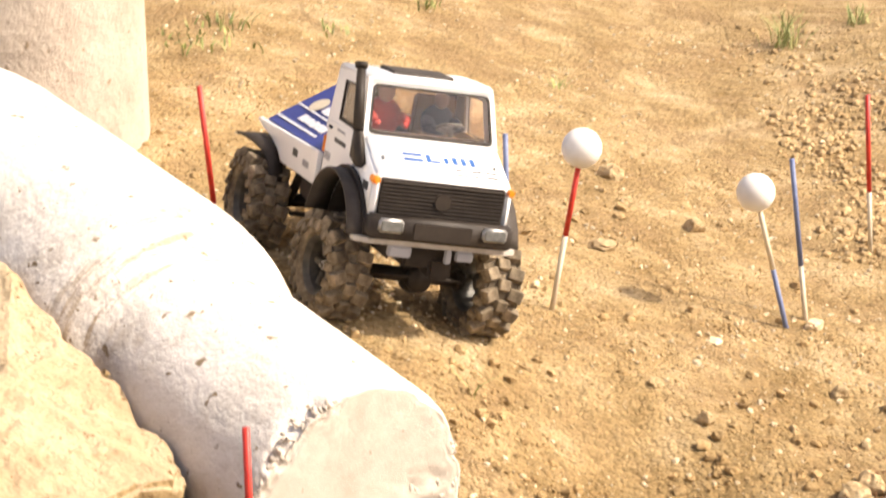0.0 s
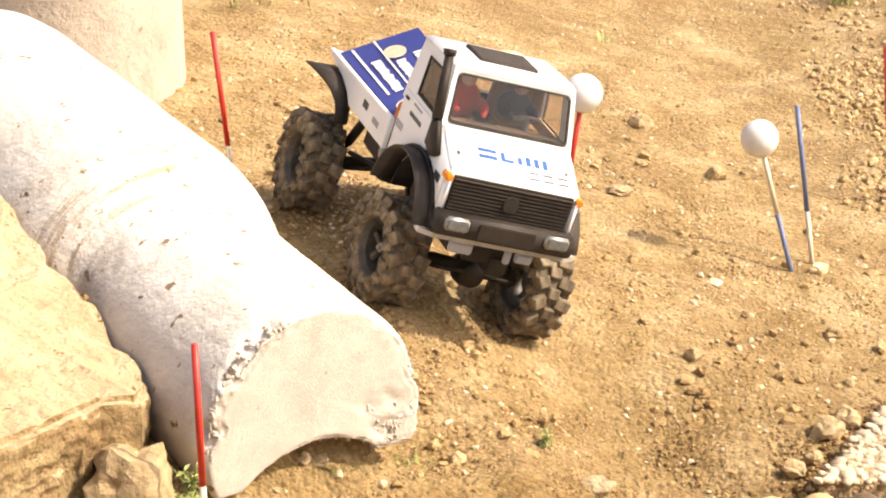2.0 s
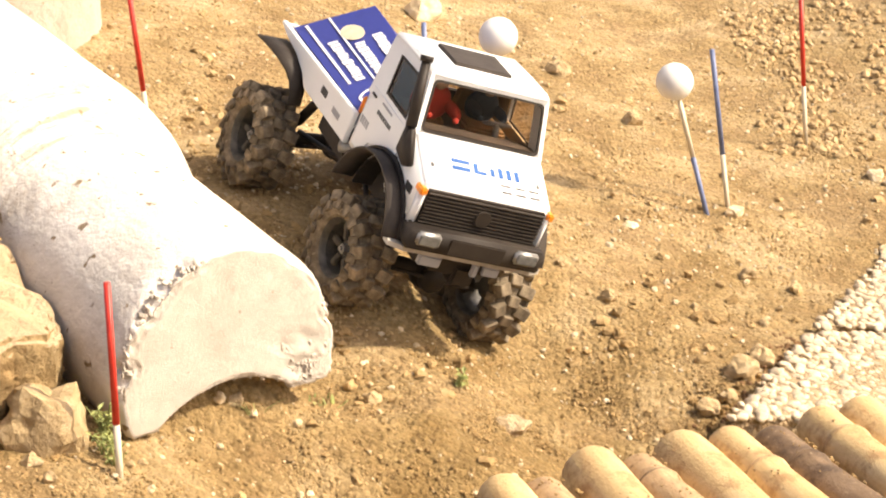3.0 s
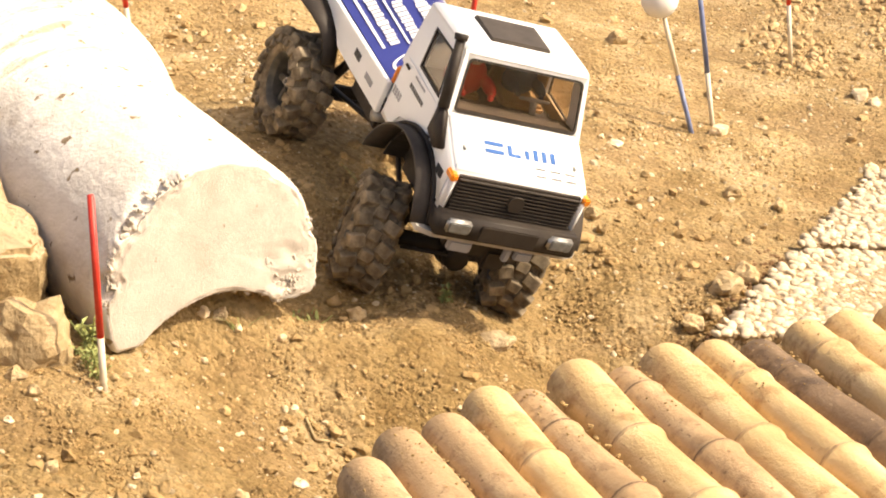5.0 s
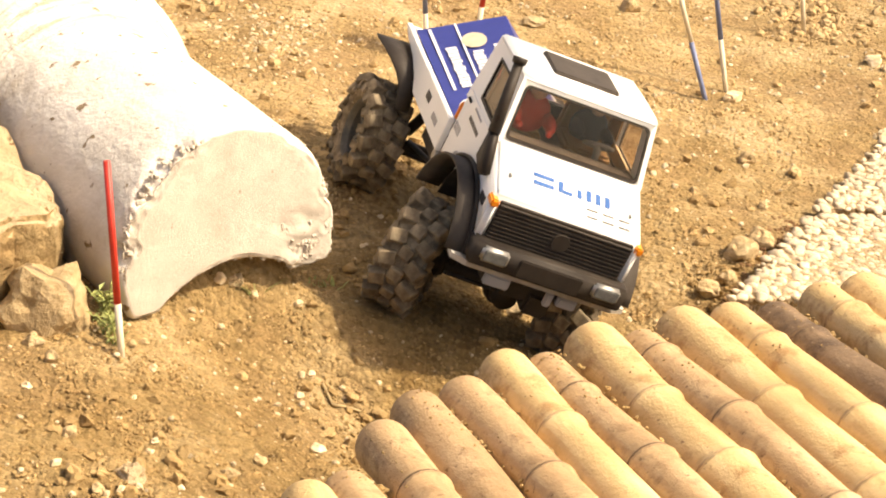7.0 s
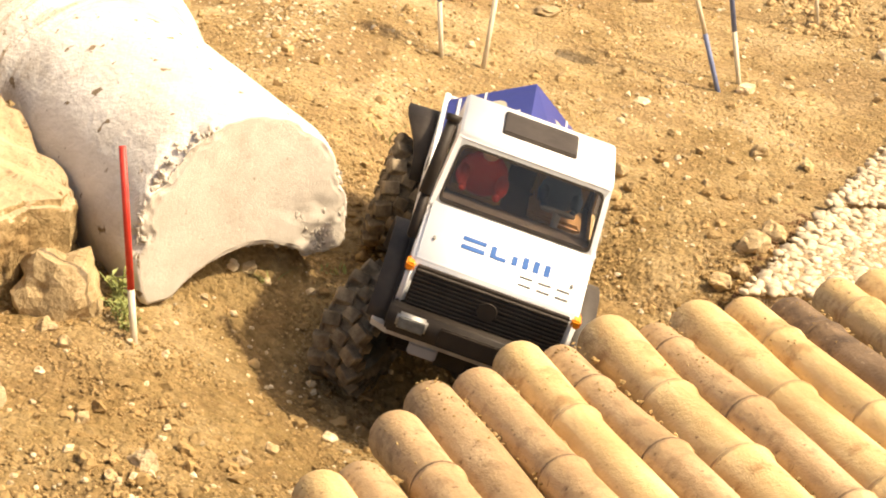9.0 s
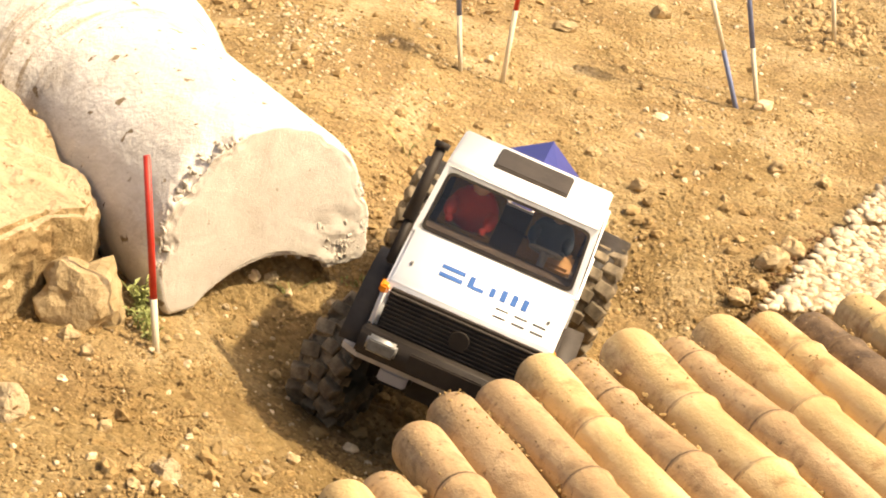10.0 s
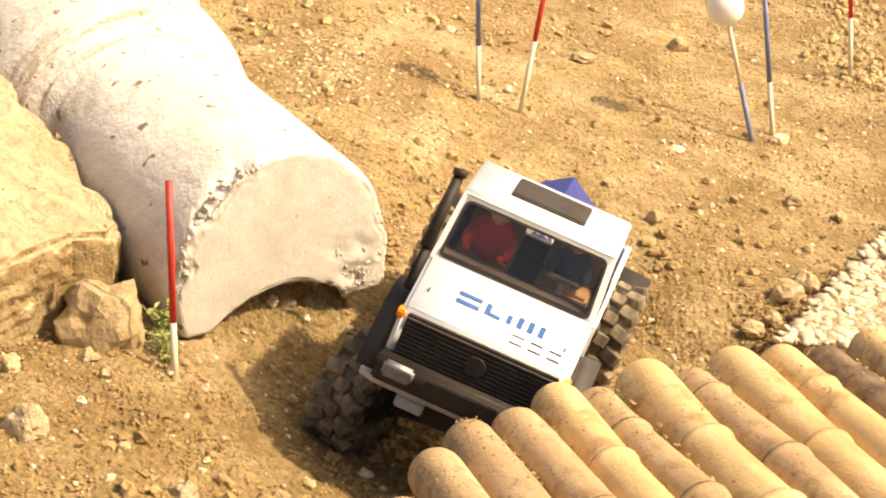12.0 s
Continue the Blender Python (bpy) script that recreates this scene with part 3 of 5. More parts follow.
def chipped(u, z):
    """How far the broken edge has crumbled: most on one shoulder, less at the foot, hardly over the crown."""
    a = math.degrees(math.atan2(z - 0.12, u)) % 360
    return 0.12 + 0.88 * smooth_step(a, 88, 112) * (1 - smooth_step(a, 168, 186)) + 0.45 * smooth_step(a, 198, 215) + 0.55 * (1 - smooth_step(a, 20, 60)) + 0.25 * bell(a, 0, 58, 0, 8)


def chunk(p):
    """Angular hollows of broken aggregate, from 0 to about 1."""
    a = noise.voronoi(p * 62 + Vector((3, 1, 5)))[0]
    b = noise.voronoi(p * 140)[0]
    return max(0.0, 0.75 * (1 - a[0] * 1.3) * (0.4 + 0.6 * smooth_step(noise.noise(p * 30), -0.3, 0.3)) + 0.35 * (b[1] - b[0]) + 0.35 * noise.noise(p * 75))


def build_pipe():
    rows = [(0.0, 0.1520), (0.003, 0.1535), (0.006, 0.1545), (0.009, 0.1550), (0.012, 0.1553), (0.016, 0.1555), (0.021, 0.1555)] + [(0.030 + 0.010 * i, 0.1555 + 0.00009 * i) for i in range(28)]
    rows += [(0.315, 0.1588), (0.330, 0.1602), (0.338, 0.1612), (0.343, 0.1628), (0.348, 0.1650), (0.354, 0.1680), (0.362, 0.1720), (0.370, 0.1770), (0.380, 0.1815), (0.393, 0.1860)]
    rows += [(0.407, 0.1900), (0.425, 0.1940), (0.450, 0.1972)] + [(0.48 + 0.03 * i, 0.199) for i in range(16)] + [(0.965, 0.196), (0.985, 0.188), (0.998, 0.176)]
    bm = bmesh.new()
    rings, plain, cuts = [], [], []
    for d, r in rows:
        ring = []
        for u, z in pipe_section(r):
            p = Vector((u * 9, z * 9, d * 9))
            broken = 1 - smooth_step(d, 0.004, 0.019)
            band = bell(d, 0, 0.365, 0, 0.035)
            k = 1 + 0.006 * noise.noise(p) + 0.003 * noise.noise(p * 3.1) - band * 0.035 * max(0.0, noise.noise(Vector((u * 14 + 3, z * 14, d * 85))) - 0.12)
            k -= 0.020 * max(0.0, noise.noise(Vector((u * 55, z * 55, d * 55))) - 0.50)
            chips = chipped(u, z)
            lump = chunk(Vector((u, z, d * 1.3)))
            near = 1 - smooth_step(d, 0.002, 0.008 + 0.024 * chips)
            chip = near * chips * (0.008 * lump)
            worn = (1 - smooth_step(d, 0.0, 0.030)) * chips * smooth_step(noise.noise(Vector((u * 26, z * 26, d * 40 + 5))), -0.45, 0.40)
            k -= near * (0.018 + 0.022 * chips) * lump + broken * 0.004 + 0.085 * worn
            skew = 0.015 * u * max(0.0, 1 - d / 0.25)
            base = PIPE_C + PIPE_R * u + PIPE_A * (d + skew) + Vector((0, 0, z))
            if d == 0.0:
                plain.append(base)
                cuts.append(max(0.0, 1 - k))
            ring.append(bm.verts.new(PIPE_C + PIPE_R * u * k + PIPE_A * (d + skew + chip) + Vector((0, 0, 0.10 + (z - 0.10) * k))))
        rings.append(ring)
    n = len(rings[0])
    for a, b in zip(rings, rings[1:]):
        for i in range(n):
            bm.faces.new((a[i], a[(i + 1) % n], b[(i + 1) % n], b[i]))
    bm.faces.new(rings[-1][::-1])
    # broken face, in rings drawn in towards the middle
    mid = sum(plain, Vector()) / n
    last = rings[0]
    for f in [0.985, 0.97, 0.955, 0.94, 0.92, 0.90, 0.88, 0.86, 0.84, 0.81, 0.78, 0.74, 0.70, 0.65, 0.6, 0.52, 0.44, 0.35, 0.25, 0.12]:
        ring = []
        for v, lost in zip(plain, cuts):
            p = mid.lerp(v, f * (1 - lost * smooth_step(f, 0.60, 0.985)))
            q = p * 30
            u = (p - PIPE_C).dot(PIPE_R)
            chips = chipped(u, p.z)
            reach = 0.975 - 0.10 * chips + 0.05 * noise.noise(q * 0.8)
            rough = smooth_step(f, reach, reach + 0.02)
            rim = -rough * (0.0025 + 0.0040 * chips) * chunk(p)
            spot = min(1.0, 1.3 * bell(p.z, u, 0.100, 0.108, 0.026) + bell(p.z, u, 0.130, 0.090, 0.014))
            hole = spot * (0.005 * (noise.noise(q * 1.3) + 0.3) + 0.003 * chunk(p))
            ring.append(bm.verts.new(p - PIPE_A * (0.0004 * noise.noise(q * 3) + 0.002) + PIPE_A * (hole - rim)))
        for i in range(n):
            face = bm.faces.new((last[i], ring[i], ring[(i + 1) % n], last[(i + 1) % n]))
            face.material_index = 1 if f < 0.975 else 0
        last = ring
    bm.faces.new(last).material_index = 1
    bmesh.ops.recalc_face_normals(bm, faces=bm.faces)
    pipe = tagged(link("concrete_pipe", bm, [CONCRETE, CUT_CONCRETE]), "pale weathered concrete pipe lying on earth, one end broken", "concrete pipe")
    # lumps of aggregate standing out of the broken edge and of the crumbled corner
    rnd = random.Random(8)
    kinds = [blob_data(80 + i, 2, 0.42, 0.75) for i in range(8)]
    section = pipe_section(0.1530)
    verts, faces = [], []

    def lump_at(c, size):
        vs, fs = rnd.choice(kinds)
        m = Euler((rnd.uniform(0, 6.3), rnd.uniform(0, 6.3), rnd.uniform(0, 6.3))).to_matrix() @ Matrix.Diagonal((1.3, 1.0, 0.75))
        k = len(verts)
        verts.extend(c + m @ (v * size) for v in vs)
        faces.extend([a + k for a in f] for f in fs)
    for q in range(360):
        u, z = rnd.choice(section)
        dense = chipped(u, z) - 0.62 + 0.5 * noise.noise(Vector((u * 50, z * 50, 2)))
        if dense < rnd.uniform(-0.55, 0.35):
            continue
        size = rnd.uniform(0.004, 0.010) + (0.005 if rnd.random() < 0.15 and dense > 0 else 0)
        if z < 0.112:
            size *= 0.6
        inward = 1 - abs(rnd.gauss(0, 0.045)) - 0.02 * chipped(u, z)
        inward = min(inward, 0.975) if z < 0.11 else inward
        d = 0.006 + 0.016 * rnd.random() ** 1.4 if inward > 0.965 else 0.0045
        lump_at(PIPE_C + PIPE_R * u * inward + PIPE_A * (d + 0.015 * u) + Vector((0, 0, 0.12 + (z - 0.12) * inward - 0.002)), size)
    for q in range(190):
        u, z = rnd.gauss(0.108, 0.020), rnd.gauss(0.102, 0.020)
        if (u / 0.150) ** 2 + ((z - 0.12) / 0.15) ** 2 < 1 and z > 0.078:
            lump_at(PIPE_C + PIPE_R * u + PIPE_A * (0.015 * u + 0.0035) + Vector((0, 0, z)), rnd.uniform(0.004, 0.011))
    me = bpy.data.meshes.new("broken_edge")
    me.from_pydata(verts, [], faces)
    me.materials.append(RIM_CONCRETE)
    edge = new("broken_edge", me)
    edge.parent = pipe
    tagged(edge, "crumbled pale edge of broken concrete", kind="stuff")
    return pipe


build_pipe()


def build_column():
    bm = bmesh.new()
    n, rings = 64, []
    for j in range(26):
        z = 0.12 + 0.05 * j
        ring = []
        for i in range(n):
            a = 2 * math.pi * i / n
            r = 0.24 + 0.003 * noise.noise(Vector((math.cos(a) * 3, math.sin(a) * 3, z * 6))) + (0.004 * noise.noise(Vector((a * 9, 0, 3))) if j < 2 else 0)
            ring.append(bm.verts.new((-0.868 + r * math.cos(a) - 0.03 * (z - 0.2), 1.12 + r * math.sin(a), z)))
        rings.append(ring)
    for a, b in zip(rings, rings[1:]):
        for i in range(n):
            bm.faces.new((a[i], a[(i + 1) % n], b[(i + 1) % n], b[i]))
    bm.faces.new(rings[0][::-1])
    bm.faces.new(rings[-1])
    return tagged(link("concrete_column", bm, OLD_CONCRETE), "upright round weathered concrete pipe standing on the earth", "concrete pipe")


build_column()


def build_boulder():
    """A rough block, its top sloping a little to the camera, its near corner worn round."""
    top = [(-0.475, -0.327, 0.17), (-0.474, -0.4, 0.187), (-0.519, -0.425, 0.19), (-0.558, -0.505, 0.195), (-0.612, -0.6, 0.2), (-0.8, -0.72, 0.215),
           (-1.1, -0.6, 0.26), (-1.15, 0.0, 0.3), (-0.846, 0.103, 0.33), (-0.726, 0.003, 0.32), (-0.702, -0.024, 0.315), (-0.671, -0.072, 0.29),
           (-0.62, -0.149, 0.265), (-0.557, -0.191, 0.23), (-0.53, -0.249, 0.195), (-0.5, -0.284, 0.195)]
    cx = sum(p[0] for p in top) / len(top)
    cy = sum(p[1] for p in top) / len(top)
    bm = bmesh.new()
    rings = []
    for drop, grow in ((0.0, 0.0), (0.012, 0.008), (0.045, 0.004), (0.075, -0.012), (0.12, -0.030), (0.22, -0.04)):
        rings.append([bm.verts.new((x + (x - cx) * grow * 2, y + (y - cy) * grow * 2, z - drop)) for x, y, z in top])
    n = len(top)
    for a, b in zip(rings, rings[1:]):
        for i in range(n):
            bm.faces.new((a[i], b[i], b[(i + 1) % n], a[(i + 1) % n]))
    mid = bm.verts.new((cx, cy, 0.253))
    for i in range(n):
        bm.faces.new((rings[0][i], rings[0][(i + 1) % n], mid))
    bm.faces.new(rings[-1][::-1])
    bmesh.ops.recalc_face_normals(bm, faces=bm.faces)
    bmesh.ops.bevel(bm, geom=[e for e in bm.edges if all(v in rings[0] for v in e.verts)], offset=0.007, segments=2, affect="EDGES")
    bmesh.ops.triangulate(bm, faces=bm.faces)
    for q in range(6):
        bmesh.ops.subdivide_edges(bm, edges=[e for e in bm.edges if e.calc_length() > 0.010], cuts=1)
        bmesh.ops.triangulate(bm, faces=[f for f in bm.faces if len(f.verts) > 3])
    bm.normal_update()
    moved = []
    for v in bm.verts:
        p = v.co
        strata = p * 30 + Vector((0, 0, p.z * 60))
        d = 0.003 * noise.noise(p * 8) + 0.004 * noise.noise(p * 20) + 0.0035 * noise.noise(strata) + 0.0028 * noise.noise(p * 70) - 0.010 * max(0.0, noise.noise(p * 34 + Vector((4, 1, 2))) - 0.32)
        moved.append(v.co + v.normal * d)
    for v, c in zip(bm.verts, moved):
        v.co = c
    bm.normal_update()
    # steep faces get the darker copy with the painted shade, along a noisy edge
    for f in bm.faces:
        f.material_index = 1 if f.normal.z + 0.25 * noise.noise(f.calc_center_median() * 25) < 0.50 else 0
    return tagged(link("sandstone_block", bm, [SANDSTONE, SHADED_SANDSTONE], False), "big rough yellow sandstone block beside the concrete pipe", "rock")


build_boulder()
build_rock(-0.478, -0.452, 0.112, 31, "rough ochre sandstone lump leaning on the block", mat=ROCK, flat=0.85, sink=0.22, turn=0.7)


# ---------------------------------------------------------------- marker sticks
def build_stick(base, top, joint, upper, lower, label, ball=0.0):
    base, top = Vector(base), Vector(top)
    way = (top - base).normalized()
    foot = base - way * 0.03
    mid = base.lerp(top, joint)
    thing = tagged(new("marker_stick"), label, "marker stick", group="gate markers")
    thing.location = foot
    for name, a, b, m in (("lower_half", foot, mid, lower), ("upper_half", mid, top, upper)):
        bm = bmesh.new()
        tube(bm, a - foot, b - foot, 0.0042, n=10)
        part(name, bm, m, thing)
    if ball:
        bm = bmesh.new()
        bmesh.ops.create_uvsphere(bm, u_segments=32, v_segments=20, radius=ball, matrix=Matrix.Translation(top - foot + way * ball * 0.85))
        part("ball", bm, BALL, thing, "white ball")
    return thing


build_stick((-0.390, -0.489, 0.060), (-0.398, -0.477, 0.281), 0.24, RED, WOOD, "slim red and white marker stick beside the concrete pipe")
build_stick((0.444, 0.829, -0.037), (0.408, 0.838, 0.229), 0.34, BLUE, WOOD, "slim blue and white marker stick in the earth")
build_stick((0.408, 0.783, -0.046), (0.351, 0.783, 0.164), 0.52, WOOD, BLUE, "slim white and blue marker stick with a white ball", 0.0305)
build_stick((0.020, 0.657, 0.042), (0.053, 0.657, 0.266), 0.5, RED, WOOD, "leaning red and white marker stick with a white ball", 0.0305)
build_stick((-0.048, 0.654, 0.065), (-0.059, 0.654, 0.313), 0.32, BLUE, WOOD, "slim blue and white marker stick in the earth")
build_stick((0.618, 1.188, -0.008), (0.596, 1.188, 0.250), 0.33, RED, WOOD, "slim red and white marker stick by the gravel")
build_stick((-0.486, 0.63, 0.140), (-0.513, 0.63, 0.388), 0.27, RED, WOOD, "slim red and white marker stick behind the concrete pipe")


# ---------------------------------------------------------------- bamboo deck
# across, along (to the tip), radius, node places along the pole, surface
POLES = ((-0.540, 0.886, 0.026, 0.166, 0), (-0.487, 0.847, 0.028, 0.226, 0), (-0.437, 0.834, 0.026, 0.266, 1), (-0.373, 0.740, 0.029, 0.134, 1),
         (-0.309, 0.673, 0.031, 0.360, 1), (-0.251, 0.662, 0.028, 0.236, 1), (-0.191, 0.616, 0.029, 0.174, 0), (-0.140, 0.627, 0.026, 0.098, 1),
         (-0.069, 0.577, 0.034, 0.184, 0), (-0.018, 0.604, 0.027, 0.058, 1), (0.043, 0.567, 0.033, 0.240, 0), (0.102, 0.572, 0.027, 0.103, 0),
         (0.161, 0.581, 0.028, 0.090, 2), (0.229, 0.551, 0.030, 0.075, 0), (0.294, 0.540, 0.031, 0.206, 0), (0.360, 0.538, 0.030, 0.156, 0),
         (0.424, 0.534, 0.030, 0.186, 1))


def build_bamboo():
    rnd = random.Random(11)
    for across, along, radius, first, kind in POLES:
        bm = bmesh.new()
        nodes = [first]
        while nodes[-1] < 1.2:
            nodes.append(nodes[-1] + rnd.uniform(0.17, 0.24))
        xs = [0.0, 0.002, 0.006, 0.012]
        x = 0.03
        while x < 1.15:
            xs.append(x)
            x += 0.03
        for q in nodes:
            xs += [q - 0.012, q - 0.006, q - 0.0035, q - 0.001, q + 0.001, q + 0.005, q + 0.012]
        xs = sorted(v for v in xs if 0 <= v < 1.16)
        n, rings = 22, []
        sway = rnd.uniform(0, 6)
        for x in xs:
            r = radius * (1 - 0.06 * math.cos((x - first) * 16))
            near = min((abs(x - q), x - q) for q in nodes)
            if near[0] < 0.013:
                r *= 1 + 0.13 * (1 - near[0] / 0.013) - (0.11 if abs(near[1] + 0.001) < 0.0015 else 0)
            if x < 0.012:
                r *= (0.80, 0.90, 0.965, 0.99)[(0.0, 0.002, 0.006, 0.012).index(x)] if x in (0.0, 0.002, 0.006, 0.012) else 1
            cy, cz = 0.004 * math.sin(x * 5 + sway), 0.002 * math.sin(x * 7 + sway)
            ring = []
            for i in range(n):
                a = 2 * math.pi * i / n
                k = 1 + 0.02 * noise.noise(Vector((math.cos(a), math.sin(a), x * 6 + across * 40)))
                ring.append(bm.verts.new((x, cy + r * k * math.cos(a), cz + r * k * math.sin(a))))
            rings.append(ring)
        for a, b, x in zip(rings, rings[1:], xs):
            scar = min(abs(x - q + 0.001) for q in nodes) < 0.0006 or min(abs(x - q + 0.0035) for q in nodes) < 0.0006
            for i in range(n):
                bm.faces.new((a[i], a[(i + 1) % n], b[(i + 1) % n], b[i])).material_index = 1 if scar else 0
        bm.faces.new(rings[0][::-1])
        bm.faces.new(rings[-1])
        bmesh.ops.recalc_face_normals(bm, faces=bm.faces)
        words = ("thick straw-yellow bamboo pole in a deck of poles", "dusty brownish bamboo pole in a deck of poles", "dark weathered bamboo pole in a deck of poles")[kind]
        ob = tagged(link("bamboo_pole", bm, [(BAMBOO, BAMBOO_BROWN, BAMBOO_DARK)[kind], BAMBOO_BROWN if kind == 0 else BAMBOO_DARK]), words, "bamboo pole", group="poles of the bamboo deck")
        p = POLE_SIDE * across + POLE_WAY * along
        ob.location = (p.x, p.y, 0.125 - radius)
        ob.rotation_euler = (0, 0, math.atan2(POLE_WAY.y, POLE_WAY.x))
    # crumbs of earth and chaff caught between the poles and dusted over their tips
    verts, faces = [], []
    kinds = [blob_data(60 + i, 1, 0.35, 0.6) for i in range(5)]

    def crumb(c, size):
        vs, fs = rnd.choice(kinds)
        m = Euler((rnd.uniform(-0.6, 0.6), rnd.uniform(-0.6, 0.6), rnd.uniform(0, 6.3))).to_matrix()
        k = len(verts)
        verts.extend(c + m @ (v * size) for v in vs)
        faces.extend([a + k for a in f] for f in fs)
    for (a0, l0, r0, q0, k0), (a1, l1, r1, q1, k1) in zip(POLES, POLES[1:]):
        mid_across = (a0 + r0 + a1 - r1) / 2
        gap = max(0.0, a1 - r1 - a0 - r0)
        for k in range(70):
            d = max(l0, l1) + 0.015 + 0.55 * rnd.random() ** 1.5
            if noise.noise(Vector((mid_across * 20, d * 14, 3))) < rnd.uniform(-0.5, 0.3):
                continue
            size = rnd.uniform(0.004, 0.010)
            p = POLE_SIDE * (mid_across + rnd.uniform(-0.004, 0.004)) + POLE_WAY * d
            crumb(Vector((p.x, p.y, 0.125 - min(r0, r1) * (0.78 + gap * 10) + rnd.uniform(0, 0.006))), size)
    for across, along, radius, first, kind in POLES:
        for k in range(26 if kind == 1 else 12):
            d, a = along + 0.16 * rnd.random() ** 2 + 0.008, rnd.uniform(-0.75, 0.75)
            p = POLE_SIDE * (across + radius * math.sin(a)) + POLE_WAY * d
            crumb(Vector((p.x, p.y, 0.125 - radius + radius * math.cos(a) + 0.0002)), rnd.uniform(0.002, 0.0045))
    me = bpy.data.meshes.new("earth_crumbs")
    me.from_pydata(verts, [], faces)
    me.materials.append(CLOD)
    tagged(new("earth_crumbs", me), "crumbs of earth caught between bamboo poles", "earth", kind="stuff")


build_bamboo()


# ---------------------------------------------------------------- pebble slabs
SLAB_U = Vector((0.411, 0.911))
SLAB_V = Vector((0.955, 0.296))


def slab_z(x, y):
    return slope(x, y) + 0.016


def build_slab(origin, length, width, seed, budget, label):
    """A paving slab with a skin of rounded pebbles set in mortar."""
    rnd = random.Random(seed)
    slab = tagged(new("paving_slab"), label, "paving slab", group="pebble slabs")
    bm = bmesh.new()
    inner = origin + (SLAB_U + SLAB_V) * 0.009
    corners = [inner, inner + SLAB_V * (width - 0.018), inner + SLAB_V * (width - 0.018) + SLAB_U * (length - 0.018), inner + SLAB_U * (length - 0.018)]
    up = [bm.verts.new((c.x, c.y, slab_z(c.x, c.y))) for c in corners]
    lo = [bm.verts.new((c.x, c.y, slab_z(c.x, c.y) - 0.05)) for c in corners]
    bm.faces.new(up)
    bm.faces.new(lo[::-1])
    for i in range(4):
        bm.faces.new((up[i], lo[i], lo[(i + 1) % 4], up[(i + 1) % 4]))
    bmesh.ops.recalc_face_normals(bm, faces=bm.faces)
    part("bed", bm, MORTAR, slab, "sandy mortar bed", smooth=False)
    kinds = []
    for k in range(6):
        vs, fs = blob_data(40 + k, 2, 0.26, 0.44)
        me = bpy.data.meshes.new("pebble")
        me.from_pydata(vs, [], fs)
        me.materials.append(PEBBLE)
        for p in me.polygons:
            p.use_smooth = True
        kinds.append((me, vs, fs))
    spots, step = [], 0.0140
    for i in range(int(length / step)):
        for j in range(int(width / step)):
            a = (i + 0.5 + rnd.uniform(-0.48, 0.48)) * step
            b = (j + 0.5 + (0.5 if i % 2 else 0) + rnd.uniform(-0.48, 0.48)) * step
            if b < width - 0.004:
                c = origin + SLAB_U * a + SLAB_V * b
                spots.append((b + 0.2 * abs(a - length * 0.5), c, rnd.choice((0.013, 0.016, 0.018, 0.021, 0.026)) * rnd.uniform(0.9, 1.1)))
    spots.sort(key=lambda q: q[0])
    verts, faces = [], []
    for q, (far, c, size) in enumerate(spots):
        me, vs, fs = rnd.choice(kinds)
        m = Matrix.LocRotScale((c.x, c.y, slab_z(c.x, c.y) + 0.002), Euler((rnd.uniform(-0.3, 0.3), rnd.uniform(-0.3, 0.3), rnd.uniform(0, 6.3))), (size, size * rnd.uniform(0.75, 1), size))
        if q < budget:
            ob = new("pebble", me)
            ob.parent = slab
            ob.matrix_basis = m
        else:
            k = len(verts)
            verts += [m @ v for v in vs]
            faces += [[a + k for a in f] for f in fs]
    if verts:
        me = bpy.data.meshes.new("pebbles")
        me.from_pydata(verts, [], faces)
        me.materials.append(PEBBLE_REST)
        for p in me.polygons:
            p.use_smooth = True
        ob = new("pebbles", me)
        ob.parent = slab
        tagged(ob, kind="stuff")
    return slab


def build_slabs():
    o = Vector((0.352, -0.045))
    build_slab(o, 0.405, 0.40, 3, 290, "pale pebble-faced paving slab beside the bamboo deck")
    build_slab(o + SLAB_U * 0.42, 0.40, 0.40, 4, 290, "pale pebble-faced paving slab on the earth")
    build_slab(o + SLAB_U * 0.855 + SLAB_V * 0.02, 0.40, 0.35, 5, 100, "pale pebble-faced paving slab near the gravel")


# ---------------------------------------------------------------- plants
def build_tuft(x, y, tall, spread, count, seed, label, broad=0.0035, name="grass_tuft"):
    rnd = random.Random(seed)
    bm = bmesh.new()
    for i in range(count):
        a, lean, h = rnd.uniform(0, 6.3), rnd.uniform(0.1, 1.0), tall * rnd.uniform(0.45, 1)
        foot = Vector((rnd.gauss(0, spread), rnd.gauss(0, spread), 0))
        side = Vector((-math.sin(a), math.cos(a), 0))
        prev = None
        for k in range(5):
            f = k / 4
            p = foot + Vector((math.cos(a), math.sin(a), 0)) * h * lean * f ** 1.6 + Vector((0, 0, h * (f - 0.35 * lean * f * f)))
            w = broad * (1 - f) ** 0.6 * (0.5 + f) + 0.0002
            pair = [bm.verts.new(p - side * w), bm.verts.new(p + side * w)]
            if prev:
                bm.faces.new((prev[0], prev[1], pair[1], pair[0]))
            prev = pair
    ob = tagged(link(name, bm, LEAF), label, "plant", kind="stuff")
    ob.location = (x, y, height(x, y) - 0.002)
    return ob


